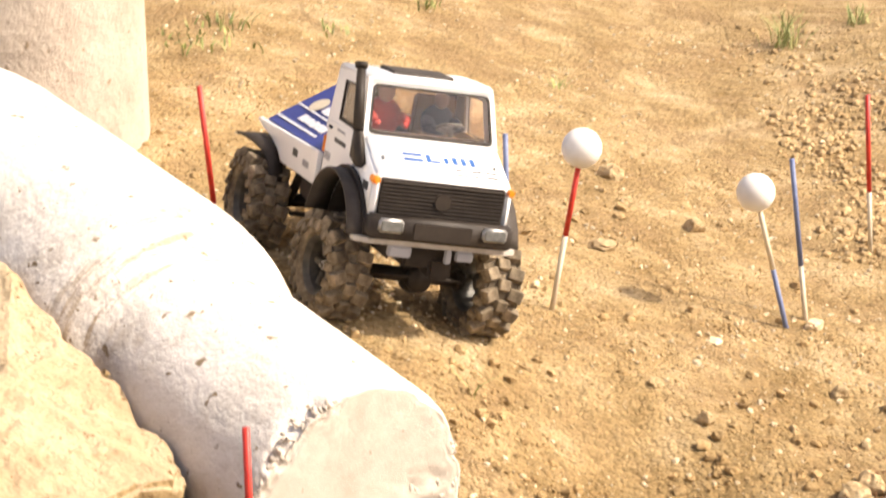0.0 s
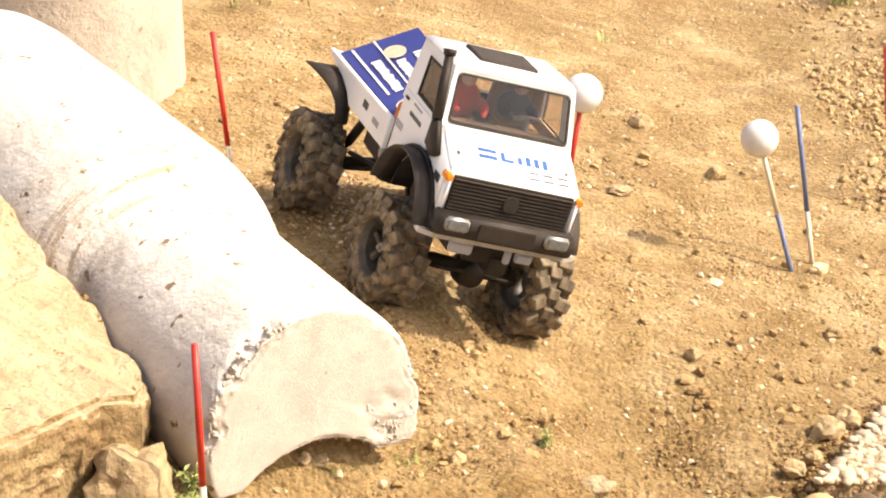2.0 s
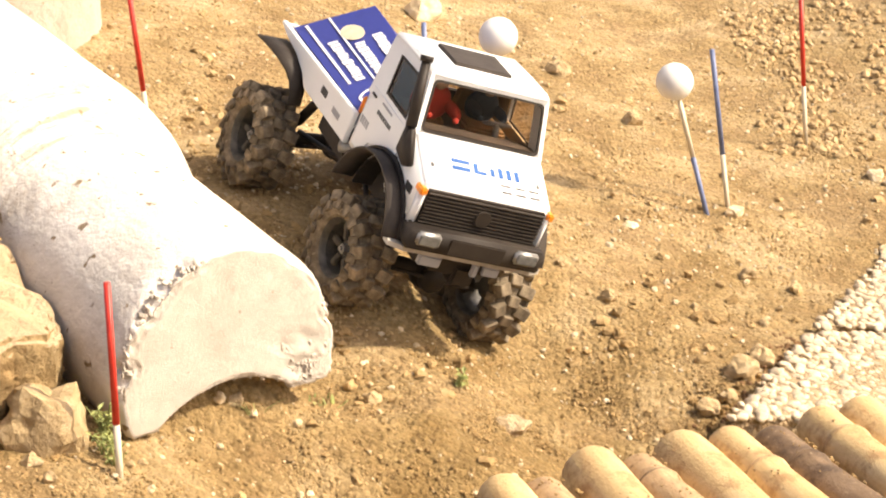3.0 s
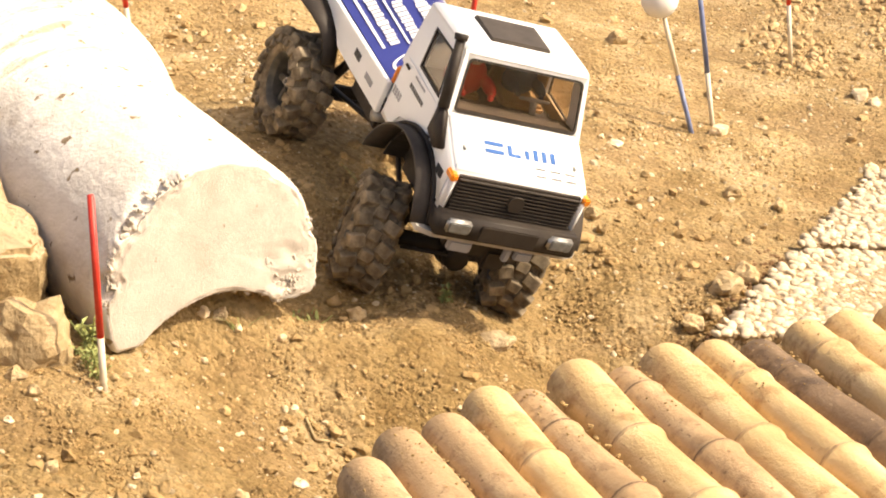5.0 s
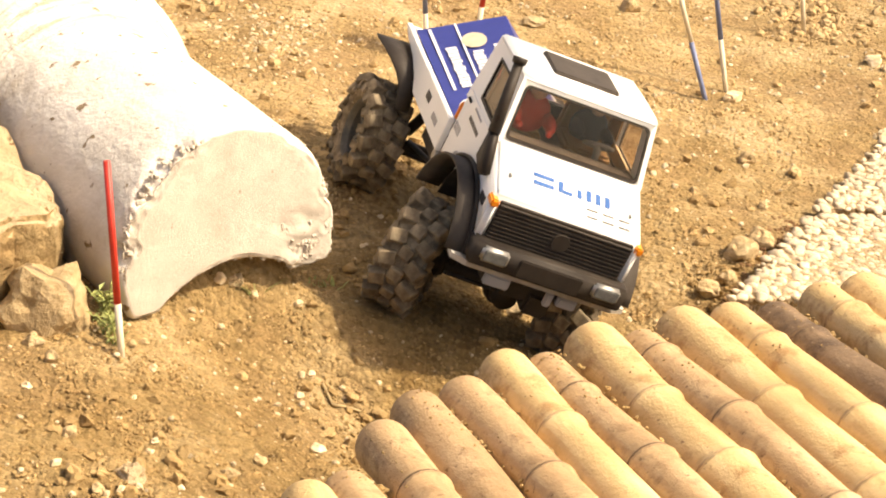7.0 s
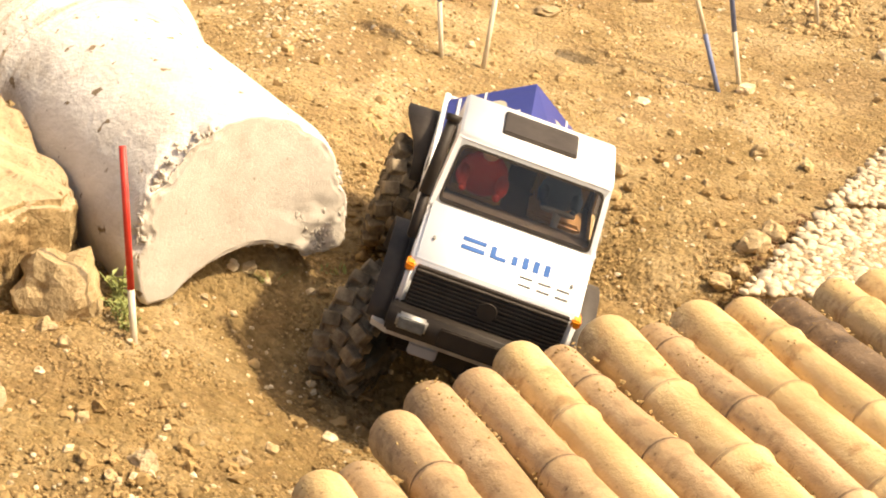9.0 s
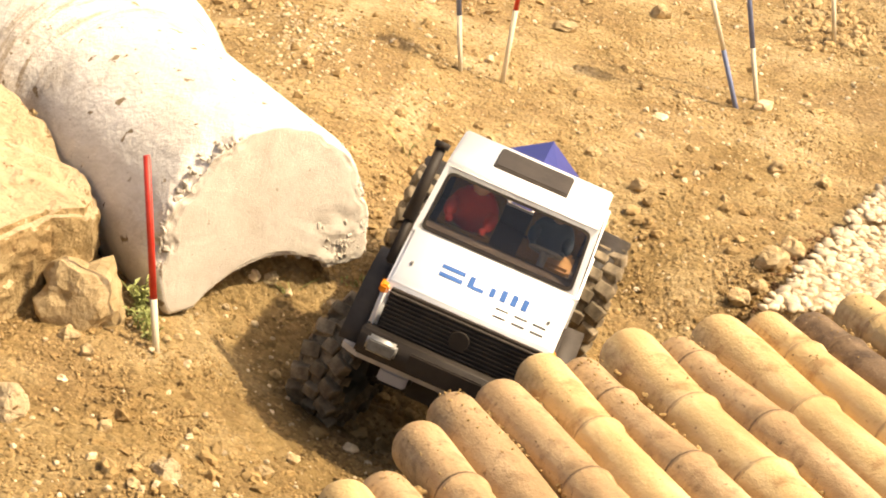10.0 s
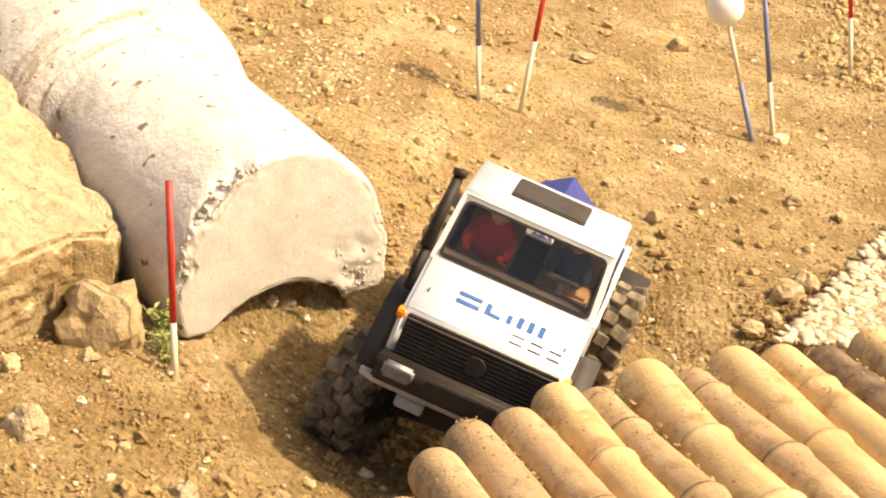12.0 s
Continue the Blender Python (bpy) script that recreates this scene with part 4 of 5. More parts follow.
def build_weed(x, y, tall, stems, seed, label, leaf=0.009):
    """A leafy weed: bent stems set with pairs of small pointed leaves."""
    rnd = random.Random(seed)
    bm = bmesh.new()
    for i in range(stems):
        a, lean, h = rnd.uniform(0, 6.3), rnd.uniform(0.15, 0.6), tall * rnd.uniform(0.55, 1)
        out = Vector((math.cos(a), math.sin(a), 0))
        foot = Vector((rnd.gauss(0, 0.006), rnd.gauss(0, 0.006), 0))
        pts = [foot + out * h * lean * f * f + Vector((0, 0, h * f * (1 - 0.25 * lean * f))) for f in (0, 0.25, 0.5, 0.75, 1.0)]
        for p, q in zip(pts, pts[1:]):
            tube(bm, p, q, 0.0009, 0.0008, 5)
        for k in range(2 + int(h / 0.007)):
            f = rnd.uniform(0.2, 1.0)
            j = min(3, int(f * 4))
            root = pts[j].lerp(pts[j + 1], f * 4 - j)
            b = rnd.uniform(0, 6.3)
            way = Vector((math.cos(b), math.sin(b), rnd.uniform(-0.3, 0.8))).normalized()
            side = way.cross(Vector((0, 0, 1))).normalized()
            up = side.cross(way)
            size = leaf * rnd.uniform(0.6, 1.2)
            tip = [root, root + way * size * 0.45 + side * size * 0.27 + up * size * 0.10, root + way * size - up * size * 0.15, root + way * size * 0.45 - side * size * 0.27 + up * size * 0.10]
            v = [bm.verts.new(q) for q in tip]
            bm.faces.new((v[0], v[1], v[2]))
            bm.faces.new((v[0], v[2], v[3]))
    ob = tagged(link("weed", bm, LEAF, False), label, "plant", kind="stuff")
    ob.location = (x, y, height(x, y) - 0.002)
    return ob


build_tuft(0.685, 2.52, 0.110, 0.020, 60, 1, "tuft of green grass on the dry bank", 0.0014)
build_tuft(-0.590, 1.72, 0.035, 0.045, 45, 2, "low sparse green weeds on the earth", 0.003, "weed")
build_tuft(-0.543, 1.868, 0.038, 0.035, 34, 3, "low sparse green weeds on the earth", 0.003, "weed")
build_tuft(-0.333, 2.00, 0.028, 0.026, 22, 4, "low sparse green weeds on the earth", 0.0028, "weed")
build_tuft(-0.132, 2.371, 0.040, 0.015, 22, 5, "small tuft of grass on the earth", 0.0025)
build_tuft(0.124, 1.947, 0.035, 0.012, 12, 12, "few low blades of grass on the earth", 0.002)
build_tuft(0.880, 2.70, 0.060, 0.020, 30, 14, "small dry tuft of grass on the bank", 0.002)
build_weed(0.002, 0.020, 0.026, 5, 6, "tiny green weed in the dry earth", 0.012)
build_tuft(-0.183, -0.092, 0.016, 0.016, 26, 7, "tiny green weed by the concrete pipe", 0.0022, "weed")
build_tuft(-0.251, -0.284, 0.050, 0.005, 9, 8, "thin green weed before the concrete pipe", 0.0012, "weed")
build_tuft(-0.120, 0.245, 0.050, 0.003, 4, 11, "single thin green weed in the earth", 0.0014, "weed")
build_weed(-0.413, -0.420, 0.066, 9, 9, "leafy light green weed beside the marker stick", 0.011)
build_weed(-0.404, -0.452, 0.044, 9, 10, "leafy light green weed beside the marker stick", 0.010)
build_weed(-0.396, -0.470, 0.026, 6, 13, "leafy light green weed beside the marker stick", 0.008)


def build_twig():
    bm = bmesh.new()
    pts = [(-0.167, -0.357), (-0.161, -0.367), (-0.154, -0.381), (-0.138, -0.375), (-0.121, -0.373)]
    for a, b in zip(pts, pts[1:]):
        tube(bm, (*a, height(*a) + 0.004), (*b, height(*b) + 0.004), 0.0022, 0.0018, 7)
    tagged(link("twig", bm, DRY_STALK), "thin dry root lying on the earth", "twig")


build_twig()

# ---------------------------------------------------------------- toy truck: x forward, y to its left, z up, the grille at x = 0
truck = tagged(new("toy_truck"), "white radio-controlled toy truck with blue bed cover and muddy tyres", "toy truck")
WHEEL_R = 0.077


def ring_panel(bm, outer, inner, thick):
    """A flat frame between two loops of corners, given thickness inwards along its normal."""
    o, i = [Vector(p) for p in outer], [Vector(p) for p in inner]
    nrm = (o[1] - o[0]).cross(o[2] - o[0]).normalized() * thick
    n = len(o)
    a = [bm.verts.new(p) for p in o]
    b = [bm.verts.new(p) for p in i]
    c = [bm.verts.new(p - nrm) for p in o]
    d = [bm.verts.new(p - nrm) for p in i]
    for k in range(n):
        q = (k + 1) % n
        bm.faces.new((a[k], a[q], b[q], b[k]))
        bm.faces.new((d[k], d[q], c[q], c[k]))
        bm.faces.new((b[k], b[q], d[q], d[k]))
        bm.faces.new((c[k], c[q], a[q], a[k]))
    bmesh.ops.recalc_face_normals(bm, faces=bm.faces)


def round_loop(pts, r, seg=4):
    """The loop of corners with each corner rounded by r."""
    out = []
    v = [Vector(p) for p in pts]
    n = len(v)
    for k in range(n):
        p, a, b = v[k], v[k - 1], v[(k + 1) % n]
        ua, ub = (a - p).normalized() * r, (b - p).normalized() * r
        for s in range(seg + 1):
            f = s / seg
            out.append((p + ua) * (1 - f) ** 2 + p * 2 * f * (1 - f) + (p + ub) * f ** 2)
    return out


def spread_loop(pts, seg=4):
    """Corners repeated so that the loop pairs with a rounded one."""
    return [Vector(p) for p in pts for s in range(seg + 1)]


def slab_mesh(bm, loop, thick):
    a = [Vector(p) for p in loop]
    nrm = (a[1] - a[0]).cross(a[2] - a[0]).normalized() * thick
    up = [bm.verts.new(p) for p in a]
    lo = [bm.verts.new(p - nrm) for p in a]
    bm.faces.new(up)
    bm.faces.new(lo[::-1])
    n = len(a)
    for k in range(n):
        bm.faces.new((up[k], lo[k], lo[(k + 1) % n], up[(k + 1) % n]))
    bmesh.ops.recalc_face_normals(bm, faces=bm.faces)


def prism(bm, profile, y0, y1, bevel=0.0):
    """Side profile of x, z pairs, drawn across from y0 to y1."""
    a = [bm.verts.new((x, y0, z)) for x, z in profile]
    b = [bm.verts.new((x, y1, z)) for x, z in profile]
    f = [bm.faces.new(a), bm.faces.new(b[::-1])]
    n = len(a)
    for k in range(n):
        f.append(bm.faces.new((a[k], b[k], b[(k + 1) % n], a[(k + 1) % n])))
    bmesh.ops.recalc_face_normals(bm, faces=bm.faces)
    if bevel:
        bmesh.ops.bevel(bm, geom=list({e for q in f for e in q.edges}), offset=bevel, segments=2, affect="EDGES", clamp_overlap=True)


def strip(bm, path, y0, y1, thick):
    """A bent sheet: a path of x, z pairs drawn across from y0 to y1, with thickness."""
    rows = []
    for k, (x, z) in enumerate(path):
        a = Vector(path[max(0, k - 1)])
        b = Vector(path[min(len(path) - 1, k + 1)])
        t = (b - a).normalized()
        n = Vector((-t.y, t.x)) * thick
        rows.append([bm.verts.new((x, y0, z)), bm.verts.new((x, y1, z)), bm.verts.new((x + n.x, y1, z + n.y)), bm.verts.new((x + n.x, y0, z + n.y))])
    for a, b in zip(rows, rows[1:]):
        for k in range(4):
            bm.faces.new((a[k], a[(k + 1) % 4], b[(k + 1) % 4], b[k]))
    bm.faces.new(rows[0][::-1])
    bm.faces.new(rows[-1])
    bmesh.ops.recalc_face_normals(bm, faces=bm.faces)


def simple(name, mat, build, label="", parent=None, smooth=False):
    bm = bmesh.new()
    build(bm)
    return part(name, bm, mat, parent or truck, label, smooth)


def build_cab():
    # bonnet: rises to the windscreen, edges rounded
    def bonnet(bm):
        prof = [(-0.004, 0.086), (-0.004, 0.141), (-0.012, 0.1475), (-0.086, 0.1835), (-0.100, 0.184), (-0.100, 0.086)]
        prism(bm, prof, -0.1005, 0.1005, 0.0045)
    simple("bonnet", WHITE, bonnet, "white bonnet", smooth=True)

    def lower(bm):
        prism(bm, [(-0.101, 0.074), (-0.101, 0.160), (-0.247, 0.160), (-0.247, 0.072), (-0.205, 0.072), (-0.190, 0.095), (-0.160, 0.108), (-0.120, 0.100)][::-1], -0.099, 0.099, 0.003)
    simple("cab_floor", WHITE, lower, smooth=True)

    def screen(bm):
        ring_panel(bm, spread_loop([(-0.0815, -0.1005, 0.179), (-0.0815, 0.1005, 0.179), (-0.1165, 0.0935, 0.2565), (-0.1165, -0.0935, 0.2565)]),
                   round_loop([(-0.0845, -0.0925, 0.1835), (-0.0845, 0.0925, 0.1835), (-0.1130, 0.0870, 0.2490), (-0.1130, -0.0870, 0.2490)], 0.009), 0.005)
    simple("windscreen_frame", WHITE, screen)

    def rubber(bm):
        o = round_loop([(-0.0832, -0.0930, 0.1830), (-0.0832, 0.0930, 0.1830), (-0.1120, 0.0875, 0.2495), (-0.1120, -0.0875, 0.2495)], 0.009)
        i = round_loop([(-0.0848, -0.0895, 0.1866), (-0.0848, 0.0895, 0.1866), (-0.1108, 0.0845, 0.2465), (-0.1108, -0.0845, 0.2465)], 0.008)
        ring_panel(bm, o, i, 0.003)
    simple("windscreen_seal", BLACK, rubber, "black rubber seal")

    def pane(bm):
        slab_mesh(bm, round_loop([(-0.0853, -0.0920, 0.1842), (-0.0853, 0.0920, 0.1842), (-0.1120, 0.0865, 0.2482), (-0.1120, -0.0865, 0.2482)], 0.008), 0.0016)
    simple("windscreen", GLASS, pane, "clear windscreen").visible_shadow = False
    for sd in (-1, 1):
        def side(bm):
            o = [(-0.0815, sd * 0.1005, 0.158), (-0.0815, sd * 0.1005, 0.179), (-0.1165, sd * 0.0935, 0.2560), (-0.2475, sd * 0.0935, 0.2500), (-0.2475, sd * 0.1005, 0.158)]
            i = [(-0.120, sd * 0.0995, 0.180), (-0.1205, sd * 0.0993, 0.184), (-0.1435, sd * 0.0952, 0.238), (-0.2060, sd * 0.0952, 0.235), (-0.1970, sd * 0.0993, 0.180)]
            if sd > 0:
                o, i = o[::-1], i[::-1]
            ring_panel(bm, o, i, 0.005)
        simple("cab_side", WHITE, side)

        def seal(bm):
            o = [(-0.1195, sd * 0.1003, 0.179), (-0.1425, sd * 0.0960, 0.2392), (-0.2072, sd * 0.0960, 0.2362), (-0.1982, sd * 0.1003, 0.179)]
            i = [(-0.1240, sd * 0.1000, 0.183), (-0.1445, sd * 0.0963, 0.2360), (-0.2030, sd * 0.0963, 0.2330), (-0.1950, sd * 0.1000, 0.183)]
            if sd > 0:
                o, i = o[::-1], i[::-1]
            ring_panel(bm, o, i, 0.003)
        simple("window_seal", BLACK, seal, "black rubber seal")

        def win(bm):
            q = [(-0.121, sd * 0.0985, 0.180), (-0.1435, sd * 0.0942, 0.238), (-0.2060, sd * 0.0942, 0.235), (-0.1970, sd * 0.0985, 0.180)]
            slab_mesh(bm, q if sd < 0 else q[::-1], 0.0015)
        simple("side_window", GLASS, win, "clear side window").visible_shadow = False

        def door(bm):
            y = sd * 0.1012
            q = [(-0.108, y, 0.112), (-0.102, y, 0.172), (-0.236, y, 0.172), (-0.236, y, 0.082), (-0.206, y, 0.082), (-0.190, y, 0.104), (-0.160, y, 0.1165), (-0.128, y, 0.1165)]
            slab_mesh(bm, q if sd < 0 else q[::-1], 0.003)
        d = simple("door", WHITE, door, "white cab door")
        simple("door_handle", BLACK, lambda bm: box(bm, -0.222, sd * 0.1025, 0.163, 0.014, 0.003, 0.004, 0.001), "black handle", d)
        simple("door_lettering", PRINT_BLACK, lambda bm: [box(bm, -0.150 - 0.0075 * k, sd * 0.1014, 0.150, 0.0055, 0.0008, 0.0062) for k in range(7)], "row of small black print", d)
        simple("door_lettering", PRINT_GREY, lambda bm: [box(bm, -0.158 - 0.0065 * k, sd * 0.1014, 0.1655, 0.005, 0.0008, 0.0032) for k in range(6)], "row of small grey print", d)
        simple("door_lettering", PRINT_GREY, lambda bm: [box(bm, -0.210 - 0.0075 * k, sd * 0.1014, 0.121, 0.005, 0.0008, 0.011) for k in range(4)], "grey print", d)
        # corner beside the grille, with its lamp and print
        simple("corner_panel", WHITE, lambda bm: box(bm, -0.008, sd * 0.0965, 0.1075, 0.018, 0.0100, 0.062, 0.004), "white corner panel", smooth=True)
        simple("indicator", ORANGE, lambda bm: box(bm, -0.008, sd * 0.0990, 0.1345, 0.021, 0.0105, 0.0105, 0.002), "orange indicator lamp")
        simple("side_marker", ORANGE, lambda bm: box(bm, -0.2505, sd * 0.094, 0.1335, 0.007, 0.013, 0.026, 0.002), "orange lamp")
        simple("wing_lettering", PRINT_BLACK, lambda bm: [box(bm, -0.031 - 0.0072 * k, sd * 0.1012, 0.1195, 0.006, 0.0012, 0.0115) for k in range(3)], "black print")
        simple("wing_panel", WHITE, lambda bm: prism(bm, [(-0.018, 0.086), (-0.018, 0.112), (-0.050, 0.112), (-0.044, 0.098), (-0.036, 0.086)], sd * 0.0985 - 0.002, sd * 0.0985 + 0.002, 0.001))
        simple("bonnet_catch", CHROME, lambda bm: box(bm, -0.036, sd * 0.083, 0.1605, 0.008, 0.003, 0.004, 0.001), "small metal catch")

    # roof with rounded edges and a raised dark hatch
    def roof(bm):
        prism(bm, [(-0.1140, 0.2520), (-0.1150, 0.2570), (-0.1230, 0.2605), (-0.1800, 0.2590), (-0.2430, 0.2550), (-0.2490, 0.2500), (-0.2490, 0.2440)][::-1], -0.0940, 0.0940, 0.0040)
    simple("roof", WHITE, roof, "white roof", smooth=True)
    simple("roof_hatch", GREY_PLASTIC, lambda bm: prism(bm, [(-0.150, 0.2570), (-0.153, 0.2638), (-0.2160, 0.2620), (-0.2200, 0.2540)], -0.0455, 0.0455, 0.0015), "dark brown roof hatch")

    def rear(bm):
        ring_panel(bm, [(-0.2475, 0.0965, 0.158), (-0.2475, -0.0965, 0.158), (-0.2475, -0.0915, 0.250), (-0.2475, 0.0915, 0.250)],
                   [(-0.2475, 0.060, 0.190), (-0.2475, -0.060, 0.190), (-0.2475, -0.057, 0.232), (-0.2475, 0.057, 0.232)], 0.004)
    simple("rear_wall", WHITE, rear)
    simple("rear_window", GLASS, lambda bm: slab_mesh(bm, [(-0.2455, 0.061, 0.189), (-0.2455, -0.061, 0.189), (-0.2455, -0.058, 0.233), (-0.2455, 0.058, 0.233)], 0.0015), "clear rear window").visible_shadow = False

    # lettering on the bonnet as plain blue bars, and vent slots
    def on_bonnet(x, y, sx, sy, h=0.0008):
        z = 0.1835 + (x + 0.086) * (0.1475 - 0.1835) / 0.074
        a = math.atan2(0.1475 - 0.1835, 0.074)
        return Matrix.Translation((x, y, z + 0.0005)) @ Matrix.Rotation(-a, 4, "Y"), (sx, sy, h)

    def flat(bm, items):
        for x, y, sx, sy in items:
            m, sz = on_bonnet(x, y, sx, sy)
            box(bm, 0, 0, 0, *sz, 0, m)
    bars = ([(-0.0500, -0.037, 0.0056, 0.028), (-0.0392, -0.037, 0.0060, 0.028)], [(-0.0445, -0.0135, 0.0165, 0.0065), (-0.0388, -0.004, 0.0052, 0.013)], [(-0.0430, 0.0125, 0.0130, 0.0062)], [(-0.0445, 0.0255, 0.0165, 0.0068), (-0.0445, 0.0385, 0.0165, 0.0068), (-0.0445, 0.0515, 0.0165, 0.0068)])
    for it in bars:
        simple("blue_print", LETTER_BLUE, lambda bm: flat(bm, it), "blue printed bars")
    for k in range(3):
        for x in (-0.0265, -0.0165):
            simple("vent_slot", PRINT_BLACK, lambda bm: flat(bm, [(x, 0.030 + 0.0225 * k, 0.0026, 0.0155)]), "dark vent slot")
    # grille
    simple("grille_back", BLACK, lambda bm: box(bm, -0.004, 0, 0.1125, 0.006, 0.1825, 0.052, 0.001), "black grille")
    for k in range(9):
        simple("grille_slat", GREY_PLASTIC, lambda bm: box(bm, 0.0005, 0, 0.0925 + 0.0052 * k, 0.005, 0.181, 0.0022, 0.0006), "dark grille slat")

    def badge(bm):
        tube(bm, (0.0015, 0, 0.1135), (0.0050, 0, 0.1135), 0.0125, 0.0115, 28)
    simple("badge", BLACK, badge, "round black badge")

    # bumper, lamps and lip
    def bumper(bm):
        prism(bm, [(-0.040, 0.060), (0.019, 0.057), (0.0225, 0.062), (0.0205, 0.088), (0.012, 0.0905), (-0.040, 0.086)][::-1], -0.1040, 0.1040, 0.003)
    simple("bumper", BLACK, bumper, "black plastic bumper", smooth=True)
    simple("bumper_plate", PRINT_GREY, lambda bm: [box(bm, 0.0222, -0.012 + 0.0062 * k, 0.0705, 0.0012, 0.0048, 0.0032) for k in range(5)], "row of small grey print")
    simple("winch_panel", BLACK, lambda bm: box(bm, 0.0215, 0, 0.073, 0.004, 0.086, 0.024, 0.0015), "dark panel")

    for sd in (-1, 1):
        simple("headlight", CHROME, lambda bm: box(bm, 0.0215, sd * 0.0760, 0.0778, 0.010, 0.0365, 0.0195, 0.003), "square headlight in a metal rim", smooth=True)
        simple("headlight_lens", LENS, lambda bm: box(bm, 0.0265, sd * 0.0760, 0.0778, 0.003, 0.0310, 0.0145, 0.0014), "ribbed lamp glass")

    def lip(bm):
        loop = [(-0.016, -0.119, 0.0555), (0.000, -0.119, 0.0555), (0.0090, -0.100, 0.0555), (0.0090, 0.100, 0.0555), (0.000, 0.119, 0.0555), (-0.016, 0.119, 0.0555), (-0.016, 0.095, 0.0555), (-0.016, -0.095, 0.0555)]
        slab_mesh(bm, loop, 0.0070)
    simple("bumper_lip", DUSTY_WHITE, lip, "dusty white lower lip")
    simple("bracket", PRINT_GREY, lambda bm: box(bm, 0.004, -0.052, 0.040, 0.010, 0.034, 0.016, 0.002), "grey bracket")
    simple("bracket", PRINT_GREY, lambda bm: box(bm, 0.004, 0.020, 0.038, 0.008, 0.010, 0.020, 0.002), "grey bracket")
    simple("bracket", PRINT_GREY, lambda bm: box(bm, 0.004, 0.044, 0.040, 0.008, 0.026, 0.014, 0.002), "grey bracket")

    simple("skid_plate", BLACK, lambda bm: prism(bm, [(0.002, 0.0480), (0.002, 0.0515), (-0.095, 0.0330), (-0.095, 0.0295)], -0.072, 0.072, 0.001), "black skid plate")

    # wheel arches
    for sd in (-1, 1):
        def arch(bm):
            path = [(-0.105 + 0.100 * math.cos(a), 0.024 + 0.098 * math.sin(a)) for a in (radians(168 - 150 * k / 18) for k in range(19))]
            strip(bm, path[::-1], sd * 0.094, sd * 0.127, -0.0035)
        simple("front_wheel_arch", GREY_PLASTIC, arch, "dark grey wheel arch", smooth=True)

        def arch_lip(bm):
            path = [(-0.105 + 0.104 * math.cos(a), 0.024 + 0.102 * math.sin(a)) for a in (radians(160 - 142 * k / 18) for k in range(19))]
            strip(bm, path[::-1], sd * 0.0985, sd * 0.1055, -0.005)
        simple("arch_trim", BLACK, arch_lip, "black arch trim", smooth=True)

        def well(bm):
            path = [(-0.105 + 0.097 * math.cos(a), 0.024 + 0.095 * math.sin(a)) for a in (radians(172 - 160 * k / 16) for k in range(17))]
            strip(bm, path[::-1], sd * 0.062, sd * 0.0935, -0.002)
            box(bm, -0.105, sd * 0.0605, 0.066, 0.180, 0.003, 0.084, 0.001)
        simple("wheel_well", BLACK, well, "black wheel well")

        def guard(bm):
            path = [(-0.428, 0.038, 0.117), (-0.433, 0.055, 0.119), (-0.442, 0.069, 0.122), (-0.457, 0.080, 0.128), (-0.478, 0.087, 0.136), (-0.504, 0.090, 0.143), (-0.532, 0.089, 0.146), (-0.552, 0.086, 0.145), (-0.562, 0.082, 0.138)]
            rows = []
            for x, z, y1 in path:
                rows.append([bm.verts.new((x, sd * 0.097, z)), bm.verts.new((x, sd * y1, z - 0.002)), bm.verts.new((x - 0.0012, sd * y1, z - 0.0048)), bm.verts.new((x - 0.0012, sd * 0.097, z - 0.003))])
            for p, q in zip(rows, rows[1:]):
                for k in range(4):
                    bm.faces.new((p[k], p[(k + 1) % 4], q[(k + 1) % 4], q[k]))
            bm.faces.new(rows[0][::-1])
            bm.faces.new(rows[-1])
            bmesh.ops.recalc_face_normals(bm, faces=bm.faces)
        simple("rear_mudguard", BLACK, guard, "black curved mudguard", smooth=True)

    # snorkel on the right-hand pillar
    def snorkel(bm):
        tube(bm, (-0.119, -0.1065, 0.268), (-0.084, -0.1085, 0.186), 0.0062, 0.0078, 16)
        tube(bm, (-0.1220, -0.1065, 0.2745), (-0.119, -0.1065, 0.267), 0.0095, 0.0085, 18)
        prism(bm, [(-0.093, 0.190), (-0.076, 0.184), (-0.046, 0.146), (-0.062, 0.137), (-0.094, 0.146)], -0.1125, -0.1015, 0.002)
    simple("snorkel", BLACK, snorkel, "black raised air intake", smooth=True)


build_cab()


